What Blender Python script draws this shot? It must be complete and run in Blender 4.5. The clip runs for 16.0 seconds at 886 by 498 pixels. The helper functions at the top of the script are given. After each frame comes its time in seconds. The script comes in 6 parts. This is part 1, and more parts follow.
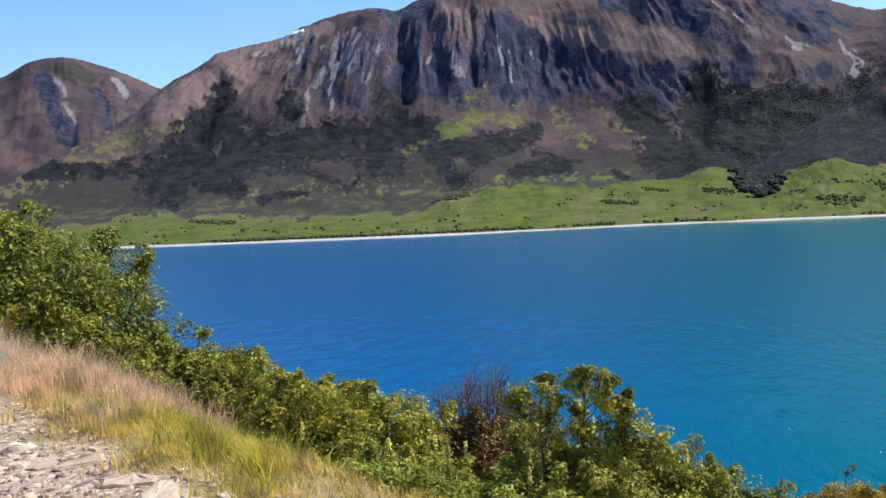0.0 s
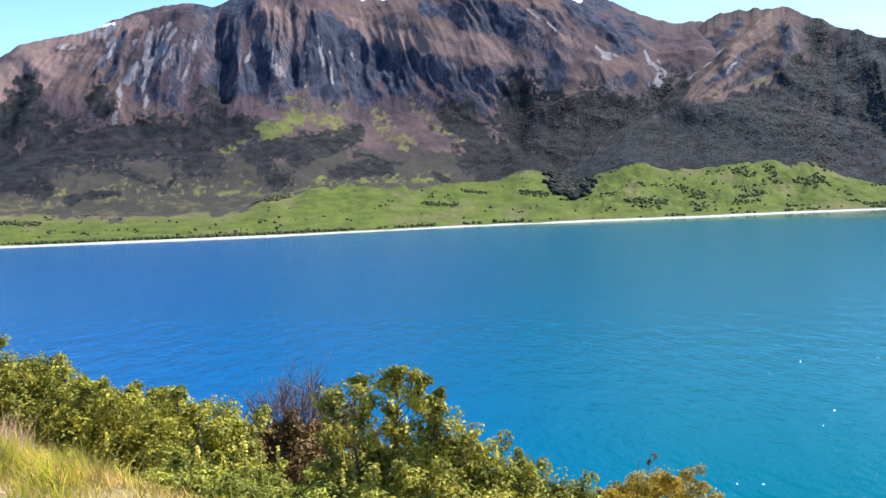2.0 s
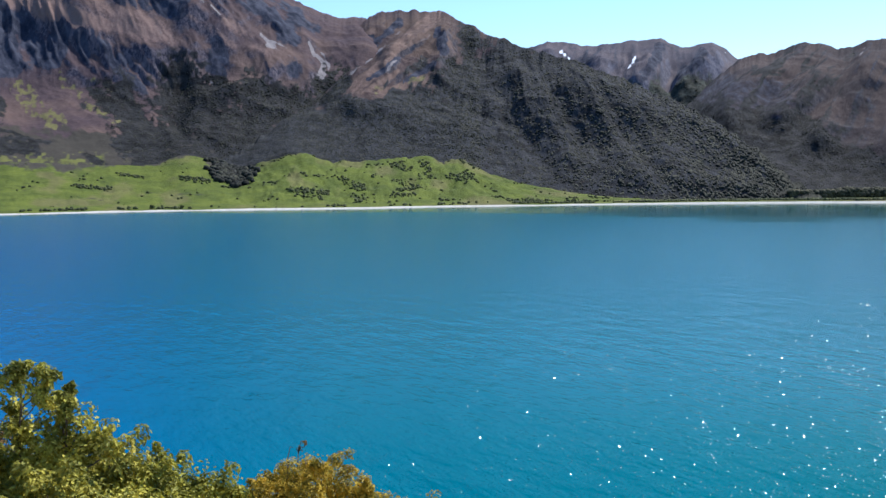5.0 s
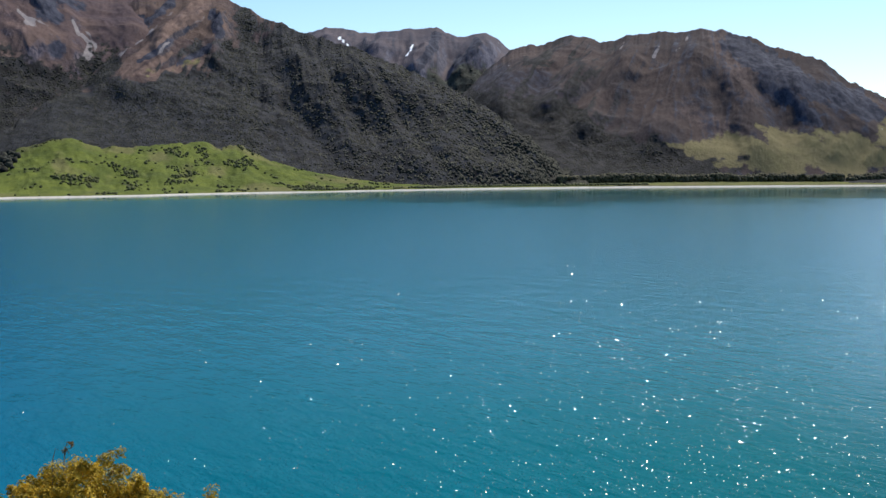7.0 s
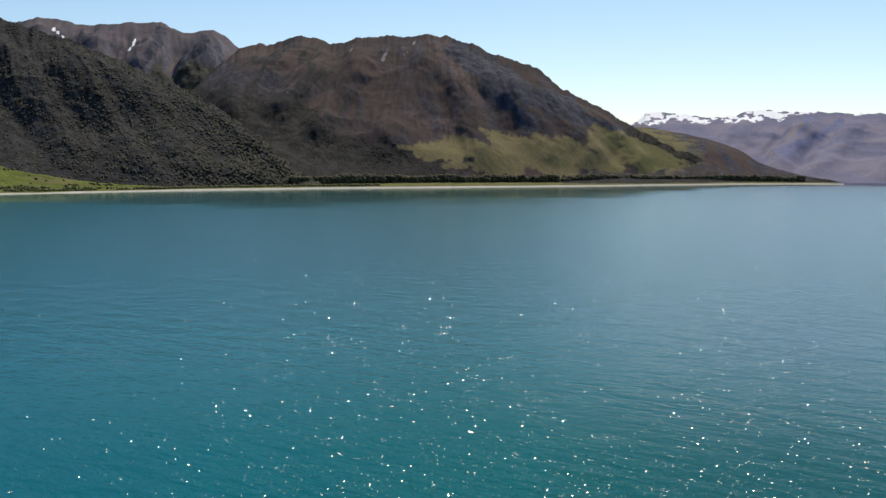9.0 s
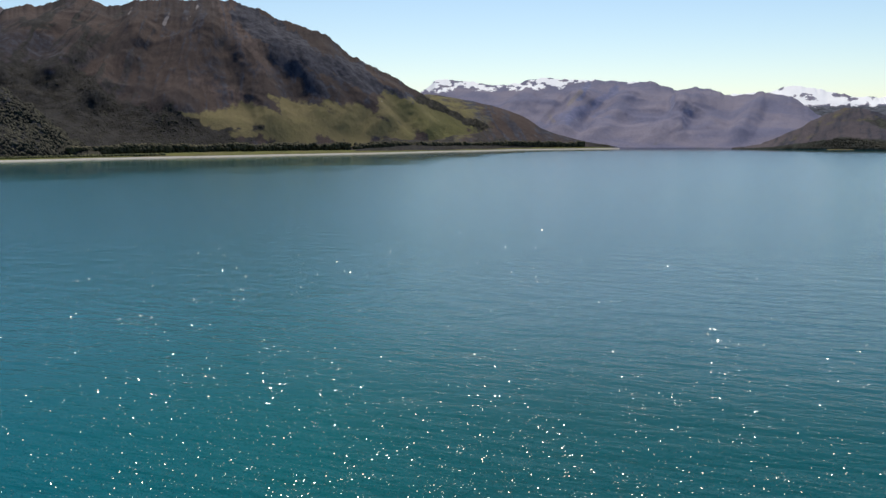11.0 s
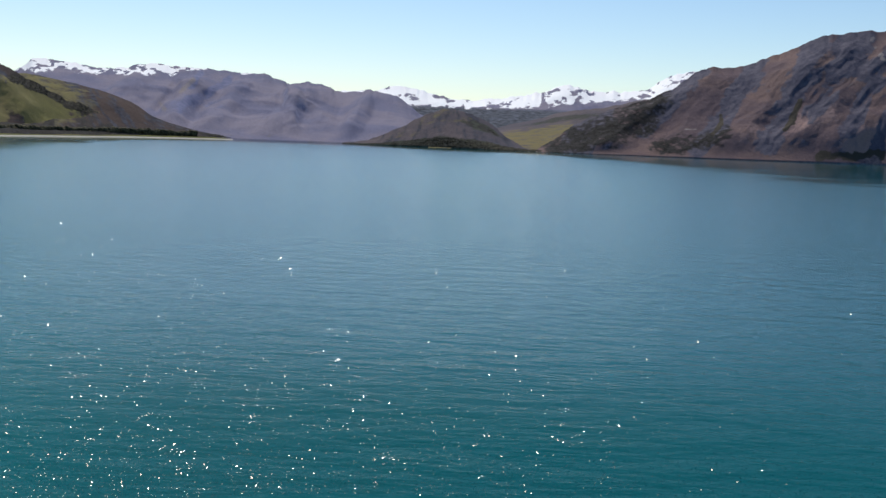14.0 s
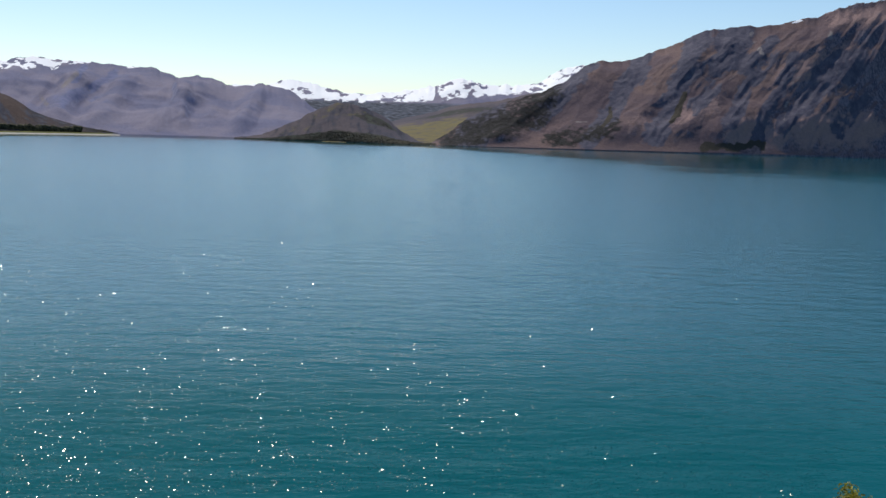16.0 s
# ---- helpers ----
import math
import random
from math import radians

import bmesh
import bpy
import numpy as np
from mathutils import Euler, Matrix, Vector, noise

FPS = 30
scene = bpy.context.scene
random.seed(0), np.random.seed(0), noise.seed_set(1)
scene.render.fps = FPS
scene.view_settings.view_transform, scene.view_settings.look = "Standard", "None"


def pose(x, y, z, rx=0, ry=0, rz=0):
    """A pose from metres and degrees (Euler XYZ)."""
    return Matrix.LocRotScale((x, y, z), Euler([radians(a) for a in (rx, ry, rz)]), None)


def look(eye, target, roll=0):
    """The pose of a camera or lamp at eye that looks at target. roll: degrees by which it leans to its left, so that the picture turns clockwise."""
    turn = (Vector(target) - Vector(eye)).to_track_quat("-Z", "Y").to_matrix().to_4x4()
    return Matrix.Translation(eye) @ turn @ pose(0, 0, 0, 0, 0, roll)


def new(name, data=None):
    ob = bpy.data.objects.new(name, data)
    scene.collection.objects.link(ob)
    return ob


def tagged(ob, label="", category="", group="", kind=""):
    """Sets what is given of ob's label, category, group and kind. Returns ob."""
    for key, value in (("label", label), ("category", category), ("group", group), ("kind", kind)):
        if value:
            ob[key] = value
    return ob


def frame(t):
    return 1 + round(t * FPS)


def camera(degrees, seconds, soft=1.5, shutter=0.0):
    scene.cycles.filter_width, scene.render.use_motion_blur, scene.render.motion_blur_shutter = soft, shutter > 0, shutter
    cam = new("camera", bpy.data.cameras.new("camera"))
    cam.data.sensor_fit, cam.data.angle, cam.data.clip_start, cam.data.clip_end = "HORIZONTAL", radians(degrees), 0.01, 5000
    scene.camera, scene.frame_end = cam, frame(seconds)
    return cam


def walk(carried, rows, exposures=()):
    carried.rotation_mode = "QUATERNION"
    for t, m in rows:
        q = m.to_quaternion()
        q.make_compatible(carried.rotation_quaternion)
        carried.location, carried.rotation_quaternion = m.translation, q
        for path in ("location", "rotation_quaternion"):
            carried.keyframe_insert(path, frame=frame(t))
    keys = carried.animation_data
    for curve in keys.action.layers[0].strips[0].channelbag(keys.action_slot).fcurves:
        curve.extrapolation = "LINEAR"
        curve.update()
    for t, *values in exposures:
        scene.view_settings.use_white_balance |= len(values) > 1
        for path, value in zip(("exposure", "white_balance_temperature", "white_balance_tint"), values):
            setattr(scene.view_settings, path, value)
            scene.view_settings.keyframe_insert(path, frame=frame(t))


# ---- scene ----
# The camera is held at arm's length and turns about a standing viewer, 40 m above the lake.
LENS = 47.9
PIVOT = (0.0, 0.0)
EYE_Z = 40.0
REACH = 0.5
# seconds, bearing (clockwise from +y), pitch, roll
VIEWS = (
    (0.0, 20.45, -2.71, 2.33),
    (0.5, 22.71, -2.68, 2.22),
    (1.0, 25.30, -2.68, 2.28),
    (1.5, 28.25, -2.80, 2.21),
    (2.0, 30.66, -3.02, 2.07),
    (2.5, 34.05, -3.22, 1.97),
    (3.0, 36.35, -3.24, 1.30),
    (3.5, 38.84, -3.36, 1.02),
    (4.0, 42.41, -3.77, 0.91),
    (4.5, 46.36, -3.91, 0.54),
    (7.0, 62.44, -4.77, 0.01),
    (7.5, 66.34, -5.00, 0.93),
    (8.0, 71.34, -4.73, 0.47),
    (8.5, 74.97, -4.97, -0.03),
    (9.0, 77.69, -4.70, -0.23),
    (11.5, 92.86, -6.65, 0.02),
    (12.0, 96.03, -6.40, -0.38),
    (12.5, 98.56, -6.78, -0.93),
    (13.0, 102.79, -6.84, -1.72),
    (13.5, 107.67, -6.85, -2.12),
    (14.0, 111.56, -6.66, -2.10),
    (14.5, 113.24, -6.67, -2.14),
    (15.0, 114.60, -6.78, -2.25),
    (15.5, 115.84, -6.57, -1.96),
    (16.0, 117.54, -6.82, -1.74),
)


def view_pose(bearing, pitch, roll):
    b, p = radians(bearing), radians(pitch)
    eye = Vector((PIVOT[0] + REACH * math.sin(b), PIVOT[1] + REACH * math.cos(b), EYE_Z))
    ahead = Vector((math.sin(b) * math.cos(p), math.cos(b) * math.cos(p), math.sin(p)))
    return look(eye, eye + ahead, ROLL_SIGN * roll)


ROLL_SIGN = -1
cam = camera(LENS, 16.0)
walk(cam, [(t, view_pose(b, p, r)) for t, b, p, r in VIEWS],
     exposures=((0.0, 0.55, 5800, 10), (1.0, 0.8, 5750, 10), (2.0, 1.13, 5800, 10), (3.0, 1.0, 5750, 10), (4.5, 0.76, 5700, 10), (7.0, 0.39, 6300, 10),
                (9.0, 0.02, 6950, 10), (12.5, -0.13, 6600, 10), (16.0, -0.04, 6500, 10)))

# ---- light ----
SUN_BEARING, SUN_ELEVATION = 92.0, 50.0
world = bpy.data.worlds.new("world")
scene.world = world
world.use_nodes = True
wn = world.node_tree
sky = wn.nodes.new("ShaderNodeTexSky")
sky.sky_type, sky.sun_disc = "NISHITA", False
sky.sun_elevation, sky.sun_rotation = radians(SUN_ELEVATION), radians(SUN_BEARING)
sky.altitude, sky.air_density, sky.dust_density, sky.ozone_density = 400, 1.0, 0.42, 3.0
rich = wn.nodes.new("ShaderNodeHueSaturation")
rich.inputs["Saturation"].default_value = 1.1
wn.links.new(sky.outputs["Color"], rich.inputs["Color"])
wn.links.new(rich.outputs["Color"], wn.nodes["Background"].inputs["Color"])
wn.nodes["Background"].inputs["Strength"].default_value = 0.12

sun_data = bpy.data.lights.new("sun", "SUN")
sun_data.energy, sun_data.angle, sun_data.color = 4.2, radians(0.53), (1.0, 0.92, 0.79)
sun = new("sun", sun_data)
_b, _e = radians(SUN_BEARING), radians(SUN_ELEVATION)
sun.matrix_world = look((math.sin(_b) * math.cos(_e) * 300, math.cos(_b) * math.cos(_e) * 300, 40 + math.sin(_e) * 300), (0, 0, 40))


# ---- small tools ----
def value_noise(x, y, seed=0):
    """Smooth noise in -1..1 on arrays."""
    xi, yi = np.floor(x).astype(np.int64), np.floor(y).astype(np.int64)
    xf, yf = x - xi, y - yi
    xf, yf = xf * xf * xf * (xf * (xf * 6 - 15) + 10), yf * yf * yf * (yf * (yf * 6 - 15) + 10)

    def h(a, b):
        n = (a * 374761393 + b * 668265263 + seed * 974634777) & 0xFFFFFFFF
        n = ((n ^ (n >> 13)) * 1274126177) & 0xFFFFFFFF
        return ((n ^ (n >> 16)) & 0xFFFF) / 32767.5 - 1

    a = h(xi, yi) * (1 - xf) + h(xi + 1, yi) * xf
    b = h(xi, yi + 1) * (1 - xf) + h(xi + 1, yi + 1) * xf
    return a * (1 - yf) + b * yf


def fbm(x, y, octaves=4, seed=0, gain=0.5):
    x, y = np.asarray(x, float), np.asarray(y, float)
    total, amp, norm = np.zeros(np.broadcast(x, y).shape), 1.0, 0.0
    for o in range(octaves):
        total, norm = total + amp * value_noise(x * 2 ** o + o * 17.3, y * 2 ** o + o * 5.9, seed + o), norm + amp
        amp *= gain
    return total / norm


def ridged(x, y, octaves=4, seed=0):
    x, y = np.asarray(x, float), np.asarray(y, float)
    total, amp, norm = np.zeros(np.broadcast(x, y).shape), 1.0, 0.0
    for o in range(octaves):
        total, norm = total + amp * (1 - 2 * np.abs(value_noise(x * 2 ** o + o * 9.1, y * 2 ** o + o * 3.7, seed + o))), norm + amp
        amp *= 0.5
    return total / norm


def smooth(a, b, x):
    t = np.clip((x - a) / (b - a), 0, 1)
    return t * t * (3 - 2 * t)


def spline(table, x, column):
    """A smooth curve through a short table whose first column rises."""
    t = np.array(table, float)
    xs, ys = t[:, 0], t[:, column]
    m = np.gradient(ys, xs)
    i = np.clip(np.searchsorted(xs, x) - 1, 0, len(xs) - 2)
    h = xs[i + 1] - xs[i]
    u = np.clip((x - xs[i]) / h, 0, 1)
    return ((2 * u ** 3 - 3 * u ** 2 + 1) * ys[i] + (u ** 3 - 2 * u ** 2 + u) * h * m[i] * 0.8
            + (3 * u ** 2 - 2 * u ** 3) * ys[i + 1] + (u ** 3 - u ** 2) * h * m[i + 1] * 0.8)


def place(bearing, distance):
    b = np.radians(bearing)
    return distance * np.sin(b), distance * np.cos(b)


def mesh_of(name, verts, faces, material, smooth_faces=False):
    me = bpy.data.meshes.new(name)
    verts = np.asarray(verts, np.float32)
    faces = np.asarray(faces, np.int32)
    k = faces.shape[1]
    me.vertices.add(len(verts))
    me.vertices.foreach_set("co", verts.ravel())
    me.loops.add(faces.size)
    me.loops.foreach_set("vertex_index", faces.ravel())
    me.polygons.add(len(faces))
    me.polygons.foreach_set("loop_start", np.arange(0, faces.size, k, dtype=np.int32))
    me.update(calc_edges=True)
    me.validate()
    me.polygons.foreach_set("use_smooth", np.full(len(me.polygons), smooth_faces))
    if material:
        me.materials.append(material)
    return me


def grid_faces(nu, nv):
    i = np.arange((nu - 1) * (nv - 1))
    a = (i // (nv - 1)) * nv + i % (nv - 1)
    return np.stack([a, a + nv, a + nv + 1, a + 1], 1)


def give(me, name, values):
    me.attributes.new(name, "FLOAT", "POINT").data.foreach_set("value", np.asarray(values, np.float32).ravel())


def part(name, data, parent, label=""):
    ob = new(name, data)
    ob.parent = parent
    return tagged(ob, label)


# ---- materials ----
def material(name):
    m = bpy.data.materials.new(name)
    m.use_nodes = True
    return m, m.node_tree.nodes, m.node_tree.links, m.node_tree.nodes["Principled BSDF"]


def noise_node(nodes, links, scale, detail=6, rough=0.6, coords=None, stretch=None):
    n = nodes.new("ShaderNodeTexNoise")
    n.inputs["Scale"].default_value, n.inputs["Detail"].default_value, n.inputs["Roughness"].default_value = scale, detail, rough
    if coords is not None:
        src = coords
        if stretch:
            mp = nodes.new("ShaderNodeMapping")
            mp.inputs["Scale"].default_value = stretch
            links.new(coords, mp.inputs["Vector"])
            src = mp.outputs["Vector"]
        links.new(src, n.inputs["Vector"])
    return n.outputs["Fac"]


def ramp_node(nodes, links, fac, stops):
    r = nodes.new("ShaderNodeValToRGB")
    e = r.color_ramp.elements
    while len(e) < len(stops):
        e.new(0.5)
    for el, (pos, col) in zip(e, stops):
        el.position, el.color = pos, (*col, 1)
    links.new(fac, r.inputs["Fac"])
    return r.outputs["Color"]


def mix_node(nodes, links, fac, a, b, blend="MIX"):
    m = nodes.new("ShaderNodeMix")
    m.data_type, m.blend_type = "RGBA", blend
    for socket, v in ((m.inputs[0], fac), (m.inputs[6], a), (m.inputs[7], b)):
        if isinstance(v, (int, float)):
            socket.default_value = v
        elif isinstance(v, tuple):
            socket.default_value = (*v, 1)
        else:
            links.new(v, socket)
    return m.outputs[2]


def math_node(nodes, links, op, a, b=0.0, clamp=False):
    m = nodes.new("ShaderNodeMath")
    m.operation, m.use_clamp = op, clamp
    for socket, v in zip(m.inputs, (a, b)):
        if isinstance(v, (int, float)):
            socket.default_value = v
        else:
            links.new(v, socket)
    return m.outputs[0]


def range_node(nodes, links, v, a, b, lo=0.0, hi=1.0):
    m = nodes.new("ShaderNodeMapRange")
    m.interpolation_type = "SMOOTHSTEP"
    for key, val in (("From Min", a), ("From Max", b), ("To Min", lo), ("To Max", hi)):
        m.inputs[key].default_value = val
    links.new(v, m.inputs["Value"])
    return m.outputs["Result"]


def bump_node(nodes, links, bsdf, height, strength, distance):
    b = nodes.new("ShaderNodeBump")
    b.inputs["Strength"].default_value, b.inputs["Distance"].default_value = strength, distance
    links.new(height, b.inputs["Height"])
    links.new(b.outputs["Normal"], bsdf.inputs["Normal"])


def land_material(name, tussock_a, tussock_b, rock_a, rock_b, grass_a, grass_b, wood, scree, slate_shade=((0.017, 0.021, 0.037), (0.056, 0.059, 0.082))):
    """Mountain land: tussock and rock by steepness, with grass, scrub, scree and snow where the land carries them."""
    m, nodes, links, bsdf = material(name)
    geo = nodes.new("ShaderNodeNewGeometry")
    pos = geo.outputs["Position"]
    sep = nodes.new("ShaderNodeSeparateXYZ")
    links.new(geo.outputs["Normal"], sep.inputs[0])
    big = noise_node(nodes, links, 0.006, 5, 0.55, pos)
    mid = noise_node(nodes, links, 0.03, 6, 0.65, pos)
    fine = noise_node(nodes, links, 0.16, 5, 0.7, pos)
    streak = noise_node(nodes, links, 0.05, 5, 0.65, pos, (1.0, 1.0, 0.16))
    thread = noise_node(nodes, links, 0.24, 4, 0.6, pos, (1.0, 1.0, 0.10))
    clump = noise_node(nodes, links, 0.045, 4, 0.6, pos)
    tus = mix_node(nodes, links, range_node(nodes, links, big, 0.38, 0.62), tussock_a, tussock_b)
    tus = mix_node(nodes, links, 0.75, tus, ramp_node(nodes, links, fine, [(0.25, (0.6, 0.6, 0.6)), (0.75, (1.0, 1.0, 1.0))]), "MULTIPLY")
    rock = mix_node(nodes, links, range_node(nodes, links, mix_node(nodes, links, 0.55, streak, thread), 0.41, 0.60), rock_a, rock_b)
    steep = math_node(nodes, links, "ADD", sep.outputs["Z"], math_node(nodes, links, "MULTIPLY", math_node(nodes, links, "SUBTRACT", mid, 0.5), 0.55))
    col = mix_node(nodes, links, range_node(nodes, links, steep, 0.50, 0.74), rock, tus)

    def cover(key, under, over, grain, lo=0.35, hi=0.65, amount=0.9):
        at = nodes.new("ShaderNodeAttribute")
        at.attribute_name = key
        f = math_node(nodes, links, "ADD", at.outputs["Fac"], math_node(nodes, links, "MULTIPLY", math_node(nodes, links, "SUBTRACT", grain, 0.5), amount))
        return mix_node(nodes, links, range_node(nodes, links, f, lo, hi), under, over)

    col = cover("tan", col, mix_node(nodes, links, fine, tuple(c * 0.95 for c in tussock_b), tuple(c * 1.7 for c in tussock_b)), thread, 0.25, 0.8, 0.8)
    # dark cover: slate rock together with painted shade of cliffs and gullies
    col = cover("slate_shade", col, mix_node(nodes, links, range_node(nodes, links, streak, 0.35, 0.65), *slate_shade), streak, 0.36, 0.62, 0.45)
    col = cover("pale", col, mix_node(nodes, links, fine, (0.13, 0.115, 0.12), (0.30, 0.27, 0.265)), thread, 0.35, 0.75, 0.6)
    col = cover("scree", col, mix_node(nodes, links, streak, scree, tuple(min(1, c * 1.5) for c in scree)), streak)
    grass = mix_node(nodes, links, range_node(nodes, links, mid, 0.35, 0.65), grass_a, grass_b)
    grass = mix_node(nodes, links, 0.5, grass, ramp_node(nodes, links, fine, [(0.3, (0.5, 0.5, 0.5)), (0.7, (1.0, 1.0, 1.0))]), "MULTIPLY")
    dry = nodes.new("ShaderNodeAttribute")
    dry.attribute_name = "dry"
    grass = mix_node(nodes, links, dry.outputs["Fac"], grass, mix_node(nodes, links, mid, (0.125, 0.10, 0.055), (0.185, 0.16, 0.07)))
    col = cover("grass", col, grass, mid)
    woods = mix_node(nodes, links, range_node(nodes, links, mix_node(nodes, links, 0.3, clump, fine), 0.36, 0.64), tuple(c * 0.45 for c in wood), tuple(c * 1.75 for c in wood))
    col = cover("wood", col, woods, clump, 0.22, 0.62, 1.1)
    col = cover("snow", col, (0.88, 0.90, 0.93), clump, 0.40, 0.52, 1.5)
    col = cover("beach", col, mix_node(nodes, links, fine, (0.42, 0.38, 0.33), (0.62, 0.58, 0.52)), fine, 0.4, 0.6, 0.4)
    links.new(col, bsdf.inputs["Base Color"])
    bsdf.inputs["Roughness"].default_value = 0.95
    bsdf.inputs["Specular IOR Level"].default_value = 0.1
    rough = math_node(nodes, links, "ADD", math_node(nodes, links, "MULTIPLY", streak, 2.0), fine)
    bump_node(nodes, links, bsdf, rough, 0.45, 3.0)
    return m


# the tussock and rock tones hold a blue veil of aerial haze
BROWN, TAN = (0.076, 0.053, 0.060), (0.138, 0.092, 0.080)
GREY, PALE = (0.033, 0.033, 0.052), (0.130, 0.108, 0.122)
GREEN_A, GREEN_B = (0.080, 0.104, 0.020), (0.130, 0.156, 0.026)
WOOD, SCREE = (0.018, 0.018, 0.019), (0.042, 0.037, 0.030)
land_main = land_material("hazed_tussock_and_schist", BROWN, TAN, GREY, PALE, GREEN_A, GREEN_B, WOOD, SCREE)
# copy with lighter, bluer woods: distance haze in the colour
land_beech = land_material("hazed_beech_land", (0.066, 0.045, 0.047), (0.116, 0.077, 0.062), (0.028, 0.028, 0.040), (0.105, 0.086, 0.090), GREEN_A, GREEN_B, (0.023, 0.024, 0.027), SCREE)
# red-brown land, paled and blued in its colours to stand for haze
land_right = land_material("hazed_red_brown_land", (0.125, 0.092, 0.106), (0.185, 0.128, 0.122), (0.074, 0.070, 0.100), (0.18, 0.155, 0.185), GREEN_A, GREEN_B, WOOD, SCREE, ((0.062, 0.062, 0.092), (0.105, 0.10, 0.13)))
# darker copy for backlit slopes: their shade is in the base colour
land_warm = land_material("backlit_red_brown_land", (0.045, 0.034, 0.037), (0.076, 0.053, 0.049), (0.030, 0.030, 0.040), (0.083, 0.069, 0.074), GREEN_A, GREEN_B, WOOD, (0.2, 0.155, 0.13))
# distance haze is put into these hill colours as a blue cast
land_mid = land_material("hazed_hill_land", (0.088, 0.080, 0.100), (0.128, 0.106, 0.115), (0.066, 0.070, 0.10), (0.16, 0.15, 0.18),
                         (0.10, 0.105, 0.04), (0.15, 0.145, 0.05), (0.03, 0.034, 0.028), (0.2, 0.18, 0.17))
# stronger blue haze in every tone of the far ranges, dark cover included
land_far = land_material("hazed_alpine_land", (0.165, 0.17, 0.265), (0.23, 0.215, 0.285), (0.135, 0.15, 0.25), (0.265, 0.262, 0.35),
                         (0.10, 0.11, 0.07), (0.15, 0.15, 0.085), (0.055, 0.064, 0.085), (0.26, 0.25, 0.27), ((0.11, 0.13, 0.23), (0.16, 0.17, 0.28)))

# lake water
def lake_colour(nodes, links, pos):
    """Blue to teal by bearing: sky light and white balance put into the water colour."""
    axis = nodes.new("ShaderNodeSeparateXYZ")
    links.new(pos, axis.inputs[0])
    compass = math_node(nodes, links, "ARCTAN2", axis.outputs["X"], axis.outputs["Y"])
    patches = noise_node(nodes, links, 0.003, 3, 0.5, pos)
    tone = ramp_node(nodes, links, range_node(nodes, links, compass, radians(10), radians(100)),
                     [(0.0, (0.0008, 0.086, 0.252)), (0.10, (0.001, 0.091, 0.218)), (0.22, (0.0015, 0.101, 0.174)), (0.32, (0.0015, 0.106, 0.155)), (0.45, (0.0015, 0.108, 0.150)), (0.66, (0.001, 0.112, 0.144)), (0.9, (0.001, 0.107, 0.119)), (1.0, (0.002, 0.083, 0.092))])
    # weight by bearing alone, which also lifts the gloss
    by_bearing = math_node(nodes, links, "ADD", range_node(nodes, links, compass, radians(30), radians(110)), range_node(nodes, links, compass, radians(80), radians(108), 0.0, 0.4))
    return mix_node(nodes, links, range_node(nodes, links, patches, 0.3, 0.7), tone, mix_node(nodes, links, 0.2, tone, (0.004, 0.10, 0.16))), by_bearing


lake_mat, nodes, links, bsdf = material("lake_water")
pos = nodes.new("ShaderNodeNewGeometry").outputs["Position"]
turn = nodes.new("ShaderNodeMapping")
turn.inputs["Rotation"].default_value = (0, 0, radians(25))
links.new(pos, turn.inputs["Vector"])
wind = turn.outputs["Vector"]
swell = noise_node(nodes, links, 0.16, 3, 0.5, wind, (1.0, 0.4, 1.0))
chop = noise_node(nodes, links, 0.6, 3, 0.55, wind, (1.0, 0.45, 1.0))
ripple = noise_node(nodes, links, 2.4, 2, 0.5, wind, (1.0, 0.7, 1.0))
heave = math_node(nodes, links, "ADD", math_node(nodes, links, "MULTIPLY", swell, 0.7), math_node(nodes, links, "ADD", math_node(nodes, links, "MULTIPLY", chop, 0.21), math_node(nodes, links, "MULTIPLY", ripple, 0.04)))
# sheltered water along the far shore lies calmer and mirrors the land
lee = nodes.new("ShaderNodeAttribute")
lee.attribute_name = "calm"
calm = range_node(nodes, links, math_node(nodes, links, "ADD", lee.outputs["Fac"], math_node(nodes, links, "MULTIPLY", math_node(nodes, links, "SUBTRACT", noise_node(nodes, links, 0.006, 4, 0.6, pos), 0.5), 1.0)), 0.15, 0.65)
bump_node(nodes, links, bsdf, math_node(nodes, links, "MULTIPLY", heave, math_node(nodes, links, "SUBTRACT", 1.0, math_node(nodes, links, "MULTIPLY", calm, 0.9))), 1.0, 1.0)
water_col, by_bearing = lake_colour(nodes, links, pos)
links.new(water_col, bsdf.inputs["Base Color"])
links.new(math_node(nodes, links, "SUBTRACT", 0.19, math_node(nodes, links, "MULTIPLY", calm, 0.12)), bsdf.inputs["Roughness"])
# the gloss grows towards the grazing view, and with bearing to lighten far water
facing = nodes.new("ShaderNodeLayerWeight")
facing.inputs["Blend"].default_value = 0.5
graze = range_node(nodes, links, facing.outputs["Facing"], 0.70, 0.985)
links.new(math_node(nodes, links, "ADD", 1.07, math_node(nodes, links, "MULTIPLY", graze, math_node(nodes, links, "ADD", 0.10, math_node(nodes, links, "MULTIPLY", by_bearing, 0.34)))), bsdf.inputs["IOR"])

facet_mat, nodes, links, bsdf = material("glint_facet_water")
links.new(lake_colour(nodes, links, nodes.new("ShaderNodeNewGeometry").outputs["Position"])[0], bsdf.inputs["Base Color"])
bsdf.inputs["Roughness"].default_value = 0.15
bsdf.inputs["IOR"].default_value = 1.30


